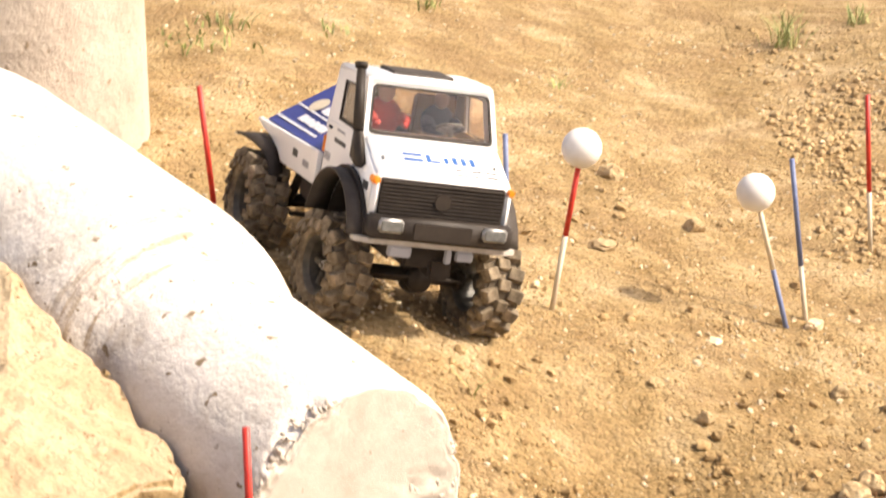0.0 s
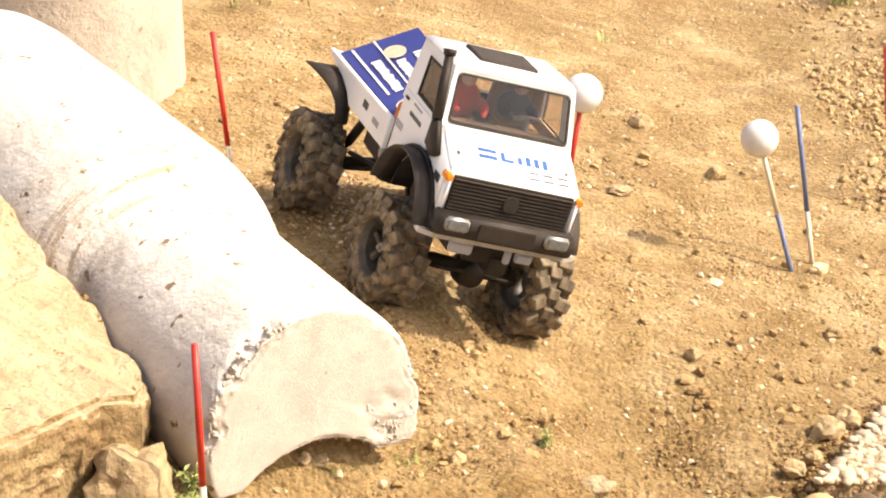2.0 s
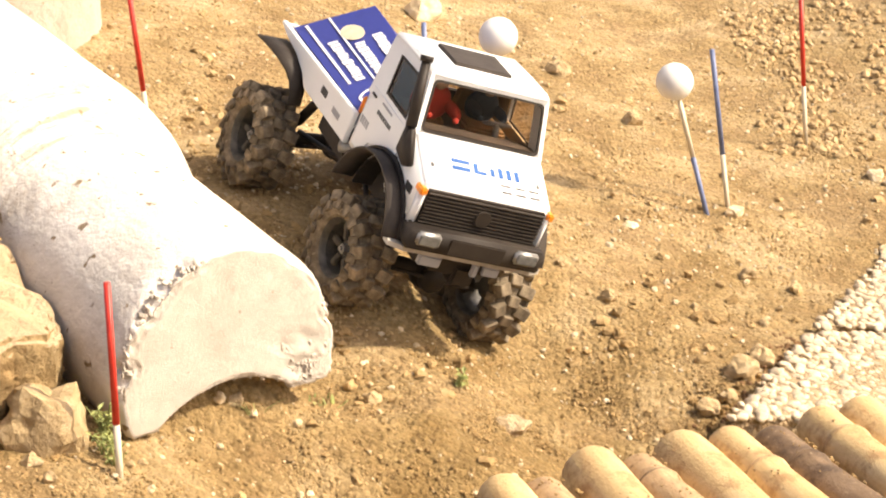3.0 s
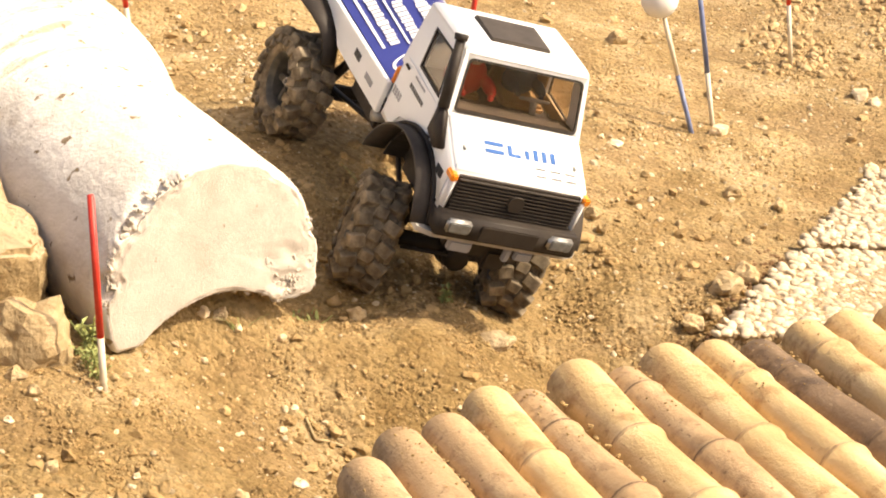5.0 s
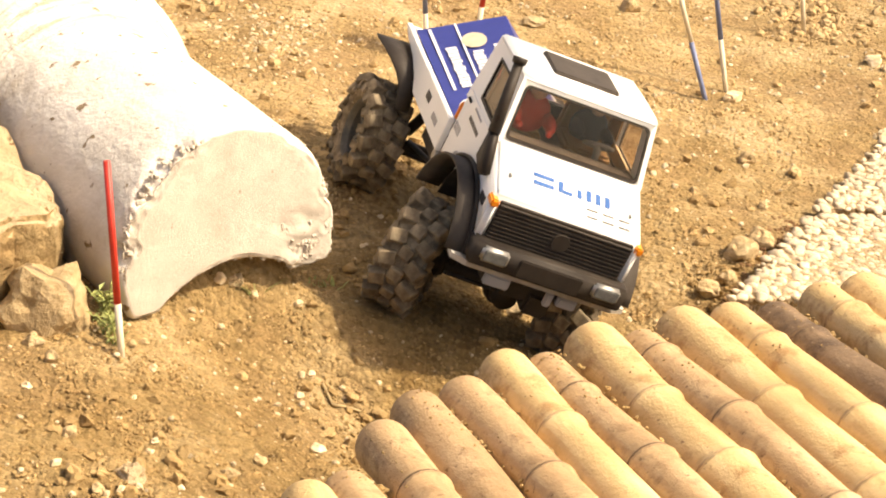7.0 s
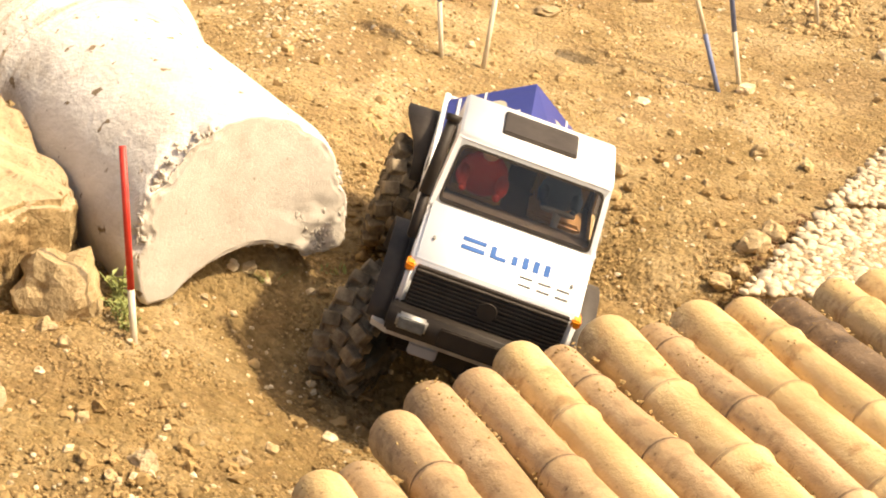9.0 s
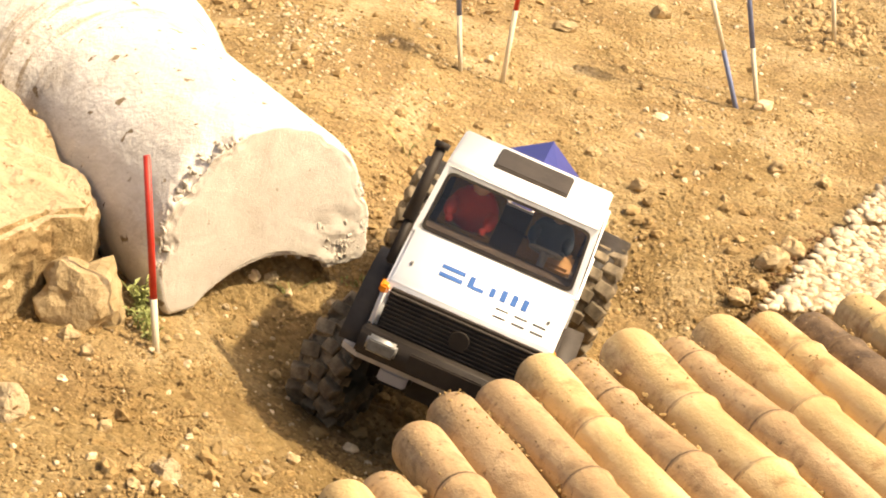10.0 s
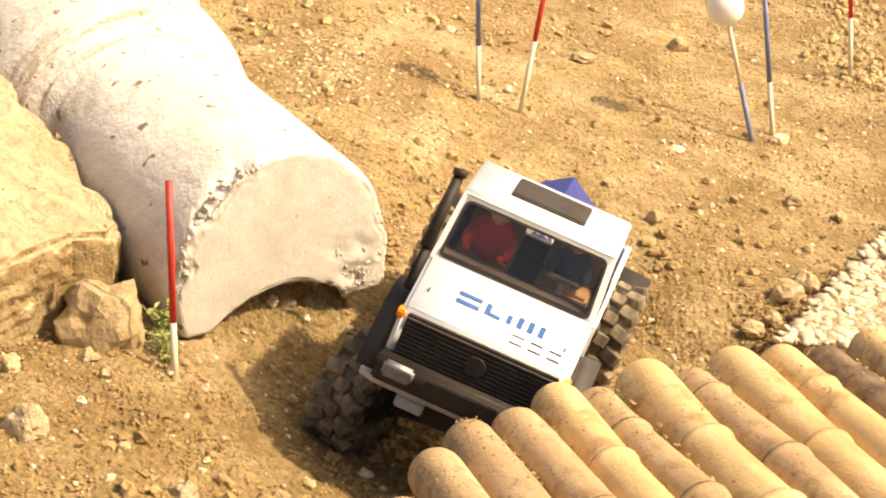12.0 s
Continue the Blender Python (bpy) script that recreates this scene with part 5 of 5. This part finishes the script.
def build_interior():
    simple("dashboard", CABIN, lambda bm: prism(bm, [(-0.103, 0.160), (-0.103, 0.180), (-0.118, 0.184), (-0.136, 0.172), (-0.140, 0.160)], -0.094, 0.094, 0.003), "dark dashboard")
    simple("dash_cowl", CABIN, lambda bm: box(bm, -0.0965, 0, 0.1852, 0.0150, 0.178, 0.0024), "dark dashboard cowl")
    simple("cabin_mat", CABIN, lambda bm: box(bm, -0.174, 0, 0.1625, 0.138, 0.186, 0.004, 0.001), "dark cabin mat")
    simple("rear_trim", CABIN, lambda bm: [box(bm, -0.2405, 0, 0.175, 0.003, 0.184, 0.026), box(bm, -0.2405, -0.0755, 0.212, 0.003, 0.030, 0.048), box(bm, -0.2405, 0.0755, 0.212, 0.003, 0.030, 0.048), box(bm, -0.2405, 0, 0.241, 0.003, 0.180, 0.010)], "dark rear trim")
    for sd in (-1, 1):
        def trim(bm):
            q = [(-0.2000, sd * 0.0935, 0.184), (-0.2080, sd * 0.0895, 0.236), (-0.2400, sd * 0.0885, 0.236), (-0.2400, sd * 0.0935, 0.184)]
            slab_mesh(bm, q if sd < 0 else q[::-1], 0.002)
            box(bm, -0.170, sd * 0.0935, 0.1730, 0.130, 0.003, 0.016)
        simple("door_trim", TRIM_BEIGE, trim, "beige inner trim")
    simple("headliner", CABIN, lambda bm: box(bm, -0.180, 0, 0.2495, 0.118, 0.176, 0.003, 0.001), "dark headliner")
    for sd in (-1, 1):
        simple("seat", SEAT_TAN, lambda bm: [box(bm, -0.190, sd * 0.050, 0.166, 0.056, 0.066, 0.014, 0.004), box(bm, -0.226, sd * 0.050, 0.195, 0.012, 0.066, 0.062, 0.004)], "tan seat")

    def wheel(bm):
        n, m = 24, 8
        c = Matrix.Translation((-0.142, 0.048, 0.193)) @ Matrix.Rotation(radians(-28), 4, "Y")
        rings = []
        for i in range(n):
            a = 2 * math.pi * i / n
            rings.append([bm.verts.new(c @ Vector(((0.019 + 0.0022 * math.cos(b)) * math.cos(a), (0.019 + 0.0022 * math.cos(b)) * math.sin(a), 0.0022 * math.sin(b)))) for b in (2 * math.pi * k / m for k in range(m))])
        for i in range(n):
            for k in range(m):
                bm.faces.new((rings[i][k], rings[(i + 1) % n][k], rings[(i + 1) % n][(k + 1) % m], rings[i][(k + 1) % m]))
        for a in (0.5, 2.6, 4.7):
            tube(bm, c @ Vector((0, 0, -0.002)), c @ Vector((0.019 * math.cos(a), 0.019 * math.sin(a), 0)), 0.0022, 0.0018, 8)
        tube(bm, c @ Vector((0, 0, 0.003)), c @ Vector((0, 0, -0.022)), 0.005, 0.004, 12)
    simple("steering_wheel", CHROME, wheel, "light grey steering wheel", smooth=True)


build_interior()


def build_doll(y, cloth, label, big=1.0, ahead=0.0):
    """A plain seated doll; it rides with the truck."""
    bm = bmesh.new()

    def ball(x, yy, z, sx, sy, sz, mi):
        k = len(bm.faces)
        v = bmesh.ops.create_uvsphere(bm, u_segments=16, v_segments=10, radius=1)["verts"]
        for p in v:
            p.co = Vector((-0.20 + ahead + (x + 0.20 + p.co.x * sx) * big, y + (yy + p.co.y * sy) * big, 0.172 + (z - 0.172 + p.co.z * sz) * big))
        bm.faces.ensure_lookup_table()
        for f in bm.faces[k:]:
            f.material_index = mi
    ball(-0.200, 0, 0.192, 0.014, 0.026, 0.025, 0)
    ball(-0.194, 0, 0.224, 0.0105, 0.0105, 0.013, 1)
    ball(-0.180, -0.021, 0.194, 0.022, 0.007, 0.008, 0)
    ball(-0.180, 0.021, 0.194, 0.022, 0.007, 0.008, 0)
    ball(-0.158, -0.018, 0.190, 0.004, 0.004, 0.004, 0)
    ball(-0.158, 0.018, 0.190, 0.004, 0.004, 0.004, 0)
    return tagged(link("toy_doll", bm, [cloth, SKIN_PLASTIC]), label, "doll")


DOLLS = [build_doll(-0.048, CLOTH_RED, "small plain doll in red seated in the cab", 1.15, 0.030), build_doll(0.048, CLOTH_BLUE, "small plain doll in blue seated at the steering wheel")]


def build_bed():
    simple("bed_floor", WHITE, lambda bm: box(bm, -0.402, 0, 0.0955, 0.294, 0.190, 0.006, 0.002))
    for sd in (-1, 1):
        def rail(bm):
            q = [(-0.252, 0.070), (-0.252, 0.1190), (-0.574, 0.1065), (-0.577, 0.1030), (-0.545, 0.0955), (-0.490, 0.0900), (-0.450, 0.0790), (-0.428, 0.0660)]
            prism(bm, q, sd * 0.0965, sd * 0.1045, 0.0012)
        r = simple("bed_side", WHITE, rail, "white bed side board")
        simple("side_lettering", PRINT_BLACK, lambda bm: [box(bm, -0.352 - 0.008 * k, sd * 0.1048, 0.095, 0.0065, 0.001, 0.011) for k in range(3)], "black print", r)
        simple("side_lettering", PRINT_GREY, lambda bm: [box(bm, -0.292 - 0.0075 * k, sd * 0.1048, 0.090, 0.006, 0.001, 0.009) for k in range(4)], "faint grey print", r)

        # sloping printed cover
        e0, e1 = Vector((-0.543, sd * 0.098, 0.1105)), Vector((-0.254, sd * 0.098, 0.1200))
        r0, r1 = Vector((-0.518, 0, 0.1840)), Vector((-0.256, 0, 0.1800))

        def spot(s, h, lift=0.0):
            p = (e0.lerp(e1, s)).lerp(r0.lerp(r1, s), h)
            n = (e1 - e0).cross(r0 - e0).normalized() * (sd * -1)
            n = n if n.z > 0 else -n
            return p + n * lift

        def cover(bm):
            q = [spot(0, 0), spot(1, 0), spot(1, 1), spot(0, 1)]
            slab_mesh(bm, q if (q[1] - q[0]).cross(q[2] - q[0]).z > 0 else q[::-1], 0.003)
        c = simple("bed_cover", COVER_BLUE, cover, "blue printed cover panel")

        def bars(items):
            def make(bm):
                for s0, s1, h0, h1 in items:
                    q = [spot(s0, h0, 0.0008), spot(s1, h0, 0.0008), spot(s1, h1, 0.0008), spot(s0, h1, 0.0008)]
                    slab_mesh(bm, q if (q[1] - q[0]).cross(q[2] - q[0]).z > 0 else q[::-1], 0.0006)
            return make
        rnd = random.Random(21)

        def words(s0, s1, h, tall):
            out, s = [], s0
            while s < s1:
                w = rnd.uniform(0.020, 0.040)
                out.append((s, s + w, h - tall * rnd.uniform(0.75, 1.0), h + tall * rnd.uniform(0.75, 1.1)))
                s += w + 0.009
            return out
        simple("white_rule", PRINT_WHITE, bars([(0.02, 0.72, 0.115, 0.150)]), "white printed line", c)
        simple("white_rule", PRINT_WHITE, bars([(0.00, 0.74, 0.415, 0.440)]), "white printed line", c)
        simple("white_print", PRINT_WHITE, bars(words(0.26, 0.72, 0.275, 0.065)), "row of white print", c)
        simple("white_print", PRINT_WHITE, bars(words(0.34, 0.76, 0.545, 0.065)), "row of white print", c)
        simple("white_print", PRINT_WHITE, bars(words(0.30, 0.88, 0.800, 0.075)), "row of white print", c)
        simple("white_print", PRINT_WHITE, bars([(0.905, 0.955, 0.58, 0.74), (0.905, 0.955, 0.79, 0.93)]), "white printed blocks", c)
        simple("white_print", PRINT_WHITE, bars([(0.70, 0.88, 0.93, 0.97)]), "white printed line", c)

        def oval(bm):
            q = [spot(0.22 + 0.085 * math.cos(a), 0.56 + 0.14 * math.sin(a), 0.0010) for a in (2 * math.pi * k / 28 for k in range(28))]
            slab_mesh(bm, q if (q[9] - q[0]).cross(q[18] - q[0]).z > 0 else q[::-1], 0.0006)
        simple("tan_oval", PRINT_TAN, oval, "tan printed oval", c)

        def loop(bm):
            def circle(k):
                return [spot(0.90 + 0.085 * k * math.cos(a), 0.40 + 0.30 * k * math.sin(a), 0.0010) for a in (2 * math.pi * j / 30 for j in range(30))]
            ring_panel(bm, circle(1.0), circle(0.86), 0.0005)
        simple("white_ring", PRINT_WHITE, loop, "white printed ring", c)

    def gable(x, flip):
        def make(bm):
            q = [Vector((x, -0.097, 0.118)), Vector((x, 0.097, 0.118)), Vector((x, 0, 0.178))] if flip else [Vector((x - 0.025, -0.097, 0.108)), Vector((x - 0.025, 0.097, 0.108)), Vector((x, 0, 0.181))]
            slab_mesh(bm, q if flip else q[::-1], 0.003)
        return make
    g = simple("cover_front", COVER_BLUE, gable(-0.257, True), "blue printed gable panel")
    simple("white_stripe", PRINT_WHITE, lambda bm: [box(bm, -0.2545, y, 0.146, 0.001, 0.012, 0.050) for y in (-0.014, 0.012)], "white printed stripes", g)
    simple("cover_back", COVER_BLUE, gable(-0.519, False), "blue panel")
    simple("tail_board", WHITE, lambda bm: box(bm, -0.571, 0, 0.0985, 0.006, 0.192, 0.012, 0.001), "white tail board")


build_bed()


def build_chassis():
    for sd in (-1, 1):
        simple("frame_rail", BLACK, lambda bm: box(bm, -0.26, sd * 0.036, 0.042, 0.52, 0.010, 0.024, 0.002), "black frame rail")
        simple("front_shock", BLACK, lambda bm: [tube(bm, (-0.118, sd * 0.066, -0.008), (-0.130, sd * 0.054, 0.072), 0.0085, 0.0085, 14), tube(bm, (-0.118, sd * 0.066, -0.016), (-0.130, sd * 0.054, 0.080), 0.003, 0.003, 10)], "black coil shock absorber", smooth=True)
        simple("rear_shock", BLACK, lambda bm: [tube(bm, (-0.470, sd * 0.070, -0.006), (-0.430, sd * 0.058, 0.078), 0.0075, 0.0075, 14), tube(bm, (-0.472, sd * 0.070, -0.014), (-0.428, sd * 0.058, 0.084), 0.003, 0.003, 10)], "black shock absorber", smooth=True)
        simple("lower_link", BLACK, lambda bm: tube(bm, (-0.468, sd * 0.062, -0.020), (-0.275, sd * 0.040, 0.018), 0.0038, 0.0038, 10), "black link rod", smooth=True)
        simple("front_link", BLACK, lambda bm: tube(bm, (-0.138, sd * 0.062, -0.022), (-0.262, sd * 0.040, 0.014), 0.0038, 0.0038, 10), "black link rod", smooth=True)
        simple("fuel_tank", CHROME, lambda bm: tube(bm, (-0.264, sd * 0.070, 0.060), (-0.264, sd * 0.098, 0.060), 0.0095, 0.0095, 20), "small round pale tank", smooth=True)
        simple("side_box", BLACK, lambda bm: box(bm, -0.330, sd * 0.062, 0.048, 0.110, 0.040, 0.044, 0.005), "black box")
    simple("front_mount", BLACK, lambda bm: [box(bm, -0.050, 0, 0.036, 0.070, 0.074, 0.044, 0.004), box(bm, -0.030, 0.018, 0.016, 0.040, 0.034, 0.030, 0.004)], "black front mount")
    simple("gearbox", BLACK, lambda bm: box(bm, -0.270, 0, 0.020, 0.080, 0.060, 0.040, 0.006), "black gearbox")
    simple("prop_shaft", RIM, lambda bm: tube(bm, (-0.450, 0, -0.008), (-0.300, 0, 0.012), 0.005, 0.005, 12), "dark prop shaft", smooth=True)
    axles = []
    for x, kind in ((-0.125, "front_axle"), (-0.485, "rear_axle")):
        def axle(bm):
            tube(bm, (0, -0.088, 0), (0, 0.088, 0), 0.0110, 0.0110, 16)
            v = bmesh.ops.create_uvsphere(bm, u_segments=18, v_segments=12, radius=0.026)["verts"]
            for p in v:
                p.co = Vector((p.co.x * 1.05, p.co.y * 0.85 + 0.010, p.co.z))
            tube(bm, (0.020, 0.010, 0), (0.034, 0.010, 0), 0.019, 0.017, 16)
            for sd in (-1, 1):
                box(bm, 0, sd * 0.078, 0, 0.026, 0.014, 0.030, 0.004)
            tube(bm, (0.030, -0.078, 0.004), (0.030, 0.078, 0.004), 0.003, 0.003, 8)
        ob = simple(kind, BLACK, axle, "black axle with round gear housing", smooth=True)
        ob.location = (x, 0, -0.018)
        axles.append(ob)
    return axles


AXLES = build_chassis()


def lug_mesh(name, sx, sy, sz, bevel):
    bm = bmesh.new()
    bmesh.ops.create_cube(bm, size=1)
    for v in bm.verts:
        taper = 0.93 if v.co.x > 0 else 1.04
        v.co = Vector((v.co.x * sx, v.co.y * sy * taper, v.co.z * sz * taper))
    bmesh.ops.bevel(bm, geom=list(bm.edges), offset=bevel, segments=1, affect="EDGES")
    me = bpy.data.meshes.new(name)
    bm.to_mesh(me)
    bm.free()
    me.materials.append(RUBBER)
    return me


LUG_SIDE, LUG_MIDDLE, LUG_WALL = lug_mesh("tread_lug", 0.0150, 0.0235, 0.0185, 0.0013), lug_mesh("tread_lug", 0.0140, 0.0190, 0.0170, 0.0013), lug_mesh("side_lug", 0.0160, 0.0050, 0.0125, 0.0010)


def add_lugs(wheel_ob):
    """Three rows of chunky lugs round the tread and a ring of small ones on each wall."""
    count = 15
    for i in range(count):
        for row, (y, off) in enumerate(((-0.0200, 0.0), (0.0, 0.5), (0.0200, 0.0))):
            a = 2 * math.pi * (i + off) / count
            ob = new("tread_lug", LUG_MIDDLE if row == 1 else LUG_SIDE)
            ob.parent = wheel_ob
            ob.matrix_basis = Matrix.Rotation(-a, 4, "Y") @ Matrix.Translation((0.0700, y, 0)) @ Matrix.Rotation(radians((18, -8, -18)[row]), 4, "X") @ Matrix.Rotation(radians((16, 0, -16)[row]), 4, "Z")
        for sd in (-1, 1):
            a = 2 * math.pi * (i + 0.5) / count
            ob = new("side_lug", LUG_WALL)
            ob.parent = wheel_ob
            ob.matrix_basis = Matrix.Rotation(-a, 4, "Y") @ Matrix.Translation((0.0600, sd * 0.0305, 0)) @ Matrix.Rotation(radians(sd * -22), 4, "Z")


def build_wheel_meshes():
    # tyre: rounded carcass and three rows of chunky lugs
    bm = bmesh.new()
    prof = [(0.040, -0.020), (0.046, -0.027), (0.058, -0.0305), (0.064, -0.0285), (0.0675, -0.022), (0.0685, 0), (0.0675, 0.022), (0.064, 0.0285), (0.058, 0.0305), (0.046, 0.027), (0.040, 0.020), (0.038, 0)]
    n = 48
    rings = [[bm.verts.new((r * math.cos(2 * math.pi * i / n), y, r * math.sin(2 * math.pi * i / n))) for r, y in prof] for i in range(n)]
    for i in range(n):
        for k in range(len(prof)):
            q = (k + 1) % len(prof)
            bm.faces.new((rings[i][k], rings[i][q], rings[(i + 1) % n][q], rings[(i + 1) % n][k]))
    bmesh.ops.recalc_face_normals(bm, faces=bm.faces)
    tyre = bpy.data.meshes.new("tyre")
    bm.to_mesh(tyre)
    bm.free()
    tyre.materials.append(RUBBER)
    # rim barrel, open on both sides with a web in the middle
    bm = bmesh.new()
    prof = [(0.0405, -0.0225), (0.0425, -0.0240), (0.0425, -0.0215), (0.0405, -0.018), (0.0405, 0.018), (0.0425, 0.0215), (0.0425, 0.0240), (0.0405, 0.0225), (0.0360, 0.016), (0.0345, 0.004), (0.0345, -0.004), (0.0360, -0.016)]
    n = 40
    rings = [[bm.verts.new((r * math.cos(2 * math.pi * i / n), y, r * math.sin(2 * math.pi * i / n))) for r, y in prof] for i in range(n)]
    for i in range(n):
        for k in range(len(prof)):
            q = (k + 1) % len(prof)
            bm.faces.new((rings[i][k], rings[i][q], rings[(i + 1) % n][q], rings[(i + 1) % n][k]))
    tube(bm, (0, -0.004, 0), (0, 0.004, 0), 0.0150, 0.0150, 24)
    bmesh.ops.recalc_face_normals(bm, faces=bm.faces)
    rim = bpy.data.meshes.new("wheel")
    bm.to_mesh(rim)
    bm.free()
    rim.materials.append(RIM)
    bm = bmesh.new()
    box(bm, 0.0255, 0, 0, 0.0250, 0.0065, 0.0100, 0.0015)
    spoke = bpy.data.meshes.new("spoke")
    bm.to_mesh(spoke)
    bm.free()
    spoke.materials.append(RIM)
    bm = bmesh.new()
    tube(bm, (0, 0.003, 0), (0, 0.0125, 0), 0.0090, 0.0075, 6)
    tube(bm, (0, 0.0125, 0), (0, 0.0165, 0), 0.0035, 0.0032, 12)
    nut = bpy.data.meshes.new("hub_nut")
    bm.to_mesh(nut)
    bm.free()
    nut.materials.append(CHROME)
    for me in (tyre, rim):
        for p in me.polygons:
            p.use_smooth = False
    return tyre, rim, spoke, nut


TYRE, RIM_MESH, SPOKE, NUT = build_wheel_meshes()
HUBS = ((-0.125, -0.115), (-0.125, 0.115), (-0.485, -0.115), (-0.485, 0.115))


def build_wheel(x, y):
    w = new("wheel", RIM_MESH)
    w.parent = truck
    tagged(w, "dusty dark rim with chunky muddy tyre")
    sd = 1 if y > 0 else -1
    t = new("tyre", TYRE)
    t.parent = w
    tagged(t, "chunky mud-caked rubber tyre")
    for k in range(6):
        s = new("spoke", SPOKE)
        s.parent = w
        s.matrix_basis = Matrix.Rotation(radians(60 * k), 4, "Y") @ Matrix.Translation((0, sd * 0.006, 0))
    h = new("hub_nut", NUT)
    h.parent = w
    tagged(h, "bright hub nut")
    h.matrix_basis = Matrix.Rotation(0 if sd > 0 else math.pi, 4, "Z")
    add_lugs(w)
    w.location = (x, y, -0.018)
    return w


WHEELS = [build_wheel(*h) for h in HUBS]
build_slabs()

# seconds, place in metres, turn in degrees
TRUCK_ROWS = [
    (0.0, -0.1812, 0.3235, 0.1867, -10.07, -2.21, -72.65),
    (0.5, -0.1585, 0.2914, 0.1789, -11.84, 0.78, -71.40),
    (1.0, -0.1348, 0.2596, 0.1690, -13.41, 3.56, -71.28),
    (1.5, -0.1131, 0.2220, 0.1609, -15.08, 5.44, -71.23),
    (2.0, -0.0854, 0.1752, 0.1473, -16.40, 7.89, -70.63),
    (2.5, -0.0554, 0.1205, 0.1203, -16.74, 9.34, -69.51),
    (3.0, -0.0150, 0.0661, 0.0832, -18.61, 13.11, -68.70),
    (3.5, 0.0156, 0.0209, 0.0595, -18.77, 14.79, -68.36),
    (3.7, 0.0195, 0.0072, 0.0591, -18.47, 15.35, -68.21),
    (5.3, 0.0548, -0.0831, 0.0224, -18.02, 16.23, -72.04),
    (5.5, 0.0615, -0.1026, 0.0146, -18.00, 16.05, -72.71),
    (6.0, 0.0792, -0.1596, 0.0031, -18.64, 14.89, -74.02),
    (6.5, 0.0805, -0.2201, 0.0126, -21.60, 11.38, -77.02),
    (7.0, 0.0715, -0.2859, 0.0153, -23.61, 9.10, -80.35),
    (7.2, 0.0613, -0.3130, 0.0131, -23.22, 8.39, -81.88),
    (8.8, -0.0111, -0.4759, -0.0062, -18.00, 5.95, -93.17),
    (9.0, -0.0229, -0.4919, -0.0049, -18.56, 5.06, -95.08),
    (9.5, -0.0617, -0.5358, -0.0095, -19.00, 2.89, -98.77),
    (10.0, -0.0811, -0.5627, 0.0003, -19.73, 0.32, -100.42),
    (10.5, -0.0807, -0.5735, 0.0071, -20.19, -0.43, -100.49),
    (11.0, -0.0826, -0.5770, 0.0107, -20.59, -0.87, -100.62),
    (11.5, -0.0791, -0.5785, 0.0081, -19.63, -0.75, -100.39),
    (12.0, -0.0800, -0.5770, 0.0071, -18.76, -0.79, -100.97),
]
# seconds, steering of the front wheels in degrees, to the left positive
STEER = ((0.0, 7), (1.5, 6), (3.0, 5), (3.5, 1), (3.7, -3), (5.3, -25), (7.2, -28), (8.8, -24), (10.0, -18), (12.0, -18))


# seconds, metres by which the front axle stands to the left of the frame
SLIDE = ((0.0, 0.013), (3.0, 0.018), (5.3, 0.006), (7.2, 0.0), (12.0, 0.0))


def at_time(rows, t):
    for (t0, a0), (t1, a1) in zip(rows, rows[1:]):
        if t <= t1:
            return a0 + (a1 - a0) * (t - t0) / (t1 - t0)
    return rows[-1][1]


def with_gaps(rows):
    """The rows, with a middle one added in each long pause."""
    out = []
    for a, b in zip(rows, rows[1:]):
        out.append(a)
        if b[0] - a[0] > 1:
            for f in (1 / 3, 2 / 3):
                out.append((round(a[0] + (b[0] - a[0]) * f, 2), *[p + (q - p) * f for p, q in zip(a[1:], b[1:])]))
    return out + [rows[-1]]


def motions():
    rows = [(r[0], pose(*r[1:])) for r in TRUCK_ROWS]
    for thing in (truck, *DOLLS):
        walk(thing, rows)
    dense = with_gaps(TRUCK_ROWS)
    centres = []
    for i, (hx, hy) in enumerate(HUBS):
        spin, last, keys = 0.0, None, []
        for r in dense:
            m = pose(*r[1:])
            lift = 0.0
            hy = HUBS[i][1] + (at_time(SLIDE, r[0]) if i < 2 else 0.0)
            for k in range(4):      # each wheel rides on the ground under it, within the reach of its spring
                w = m @ Vector((hx, hy, -0.018 + lift))
                gap = w.z - (max(height(w.x, w.y), height(w.x, w.y - 0.03) - 0.012, height(w.x, w.y + 0.03) - 0.012) + WHEEL_R - 0.003)
                lift = max(-0.034, min(0.030, lift - gap))
            c = Vector((hx, hy, -0.018 + lift))
            w = m @ c
            if last is not None:
                ahead = m.to_3x3() @ Vector((1, 0, 0))
                spin += (w - last).dot(ahead) / WHEEL_R
            last = w
            turn = radians(at_time(STEER, r[0])) if i < 2 else 0.0
            keys.append((r[0], Matrix.Translation(c) @ Matrix.Rotation(turn, 4, "Z") @ Matrix.Rotation(spin, 4, "Y")))
        walk(WHEELS[i], keys)
        centres.append(keys)
    for j, ax in enumerate(AXLES):
        keys = []
        for (t, a), (u, b) in zip(centres[2 * j], centres[2 * j + 1]):
            p, q = a.translation, b.translation
            keys.append((t, Matrix.Translation((p + q) / 2) @ Matrix.Rotation(math.atan2(q.z - p.z, q.y - p.y), 4, "X")))
        walk(ax, keys)


motions()
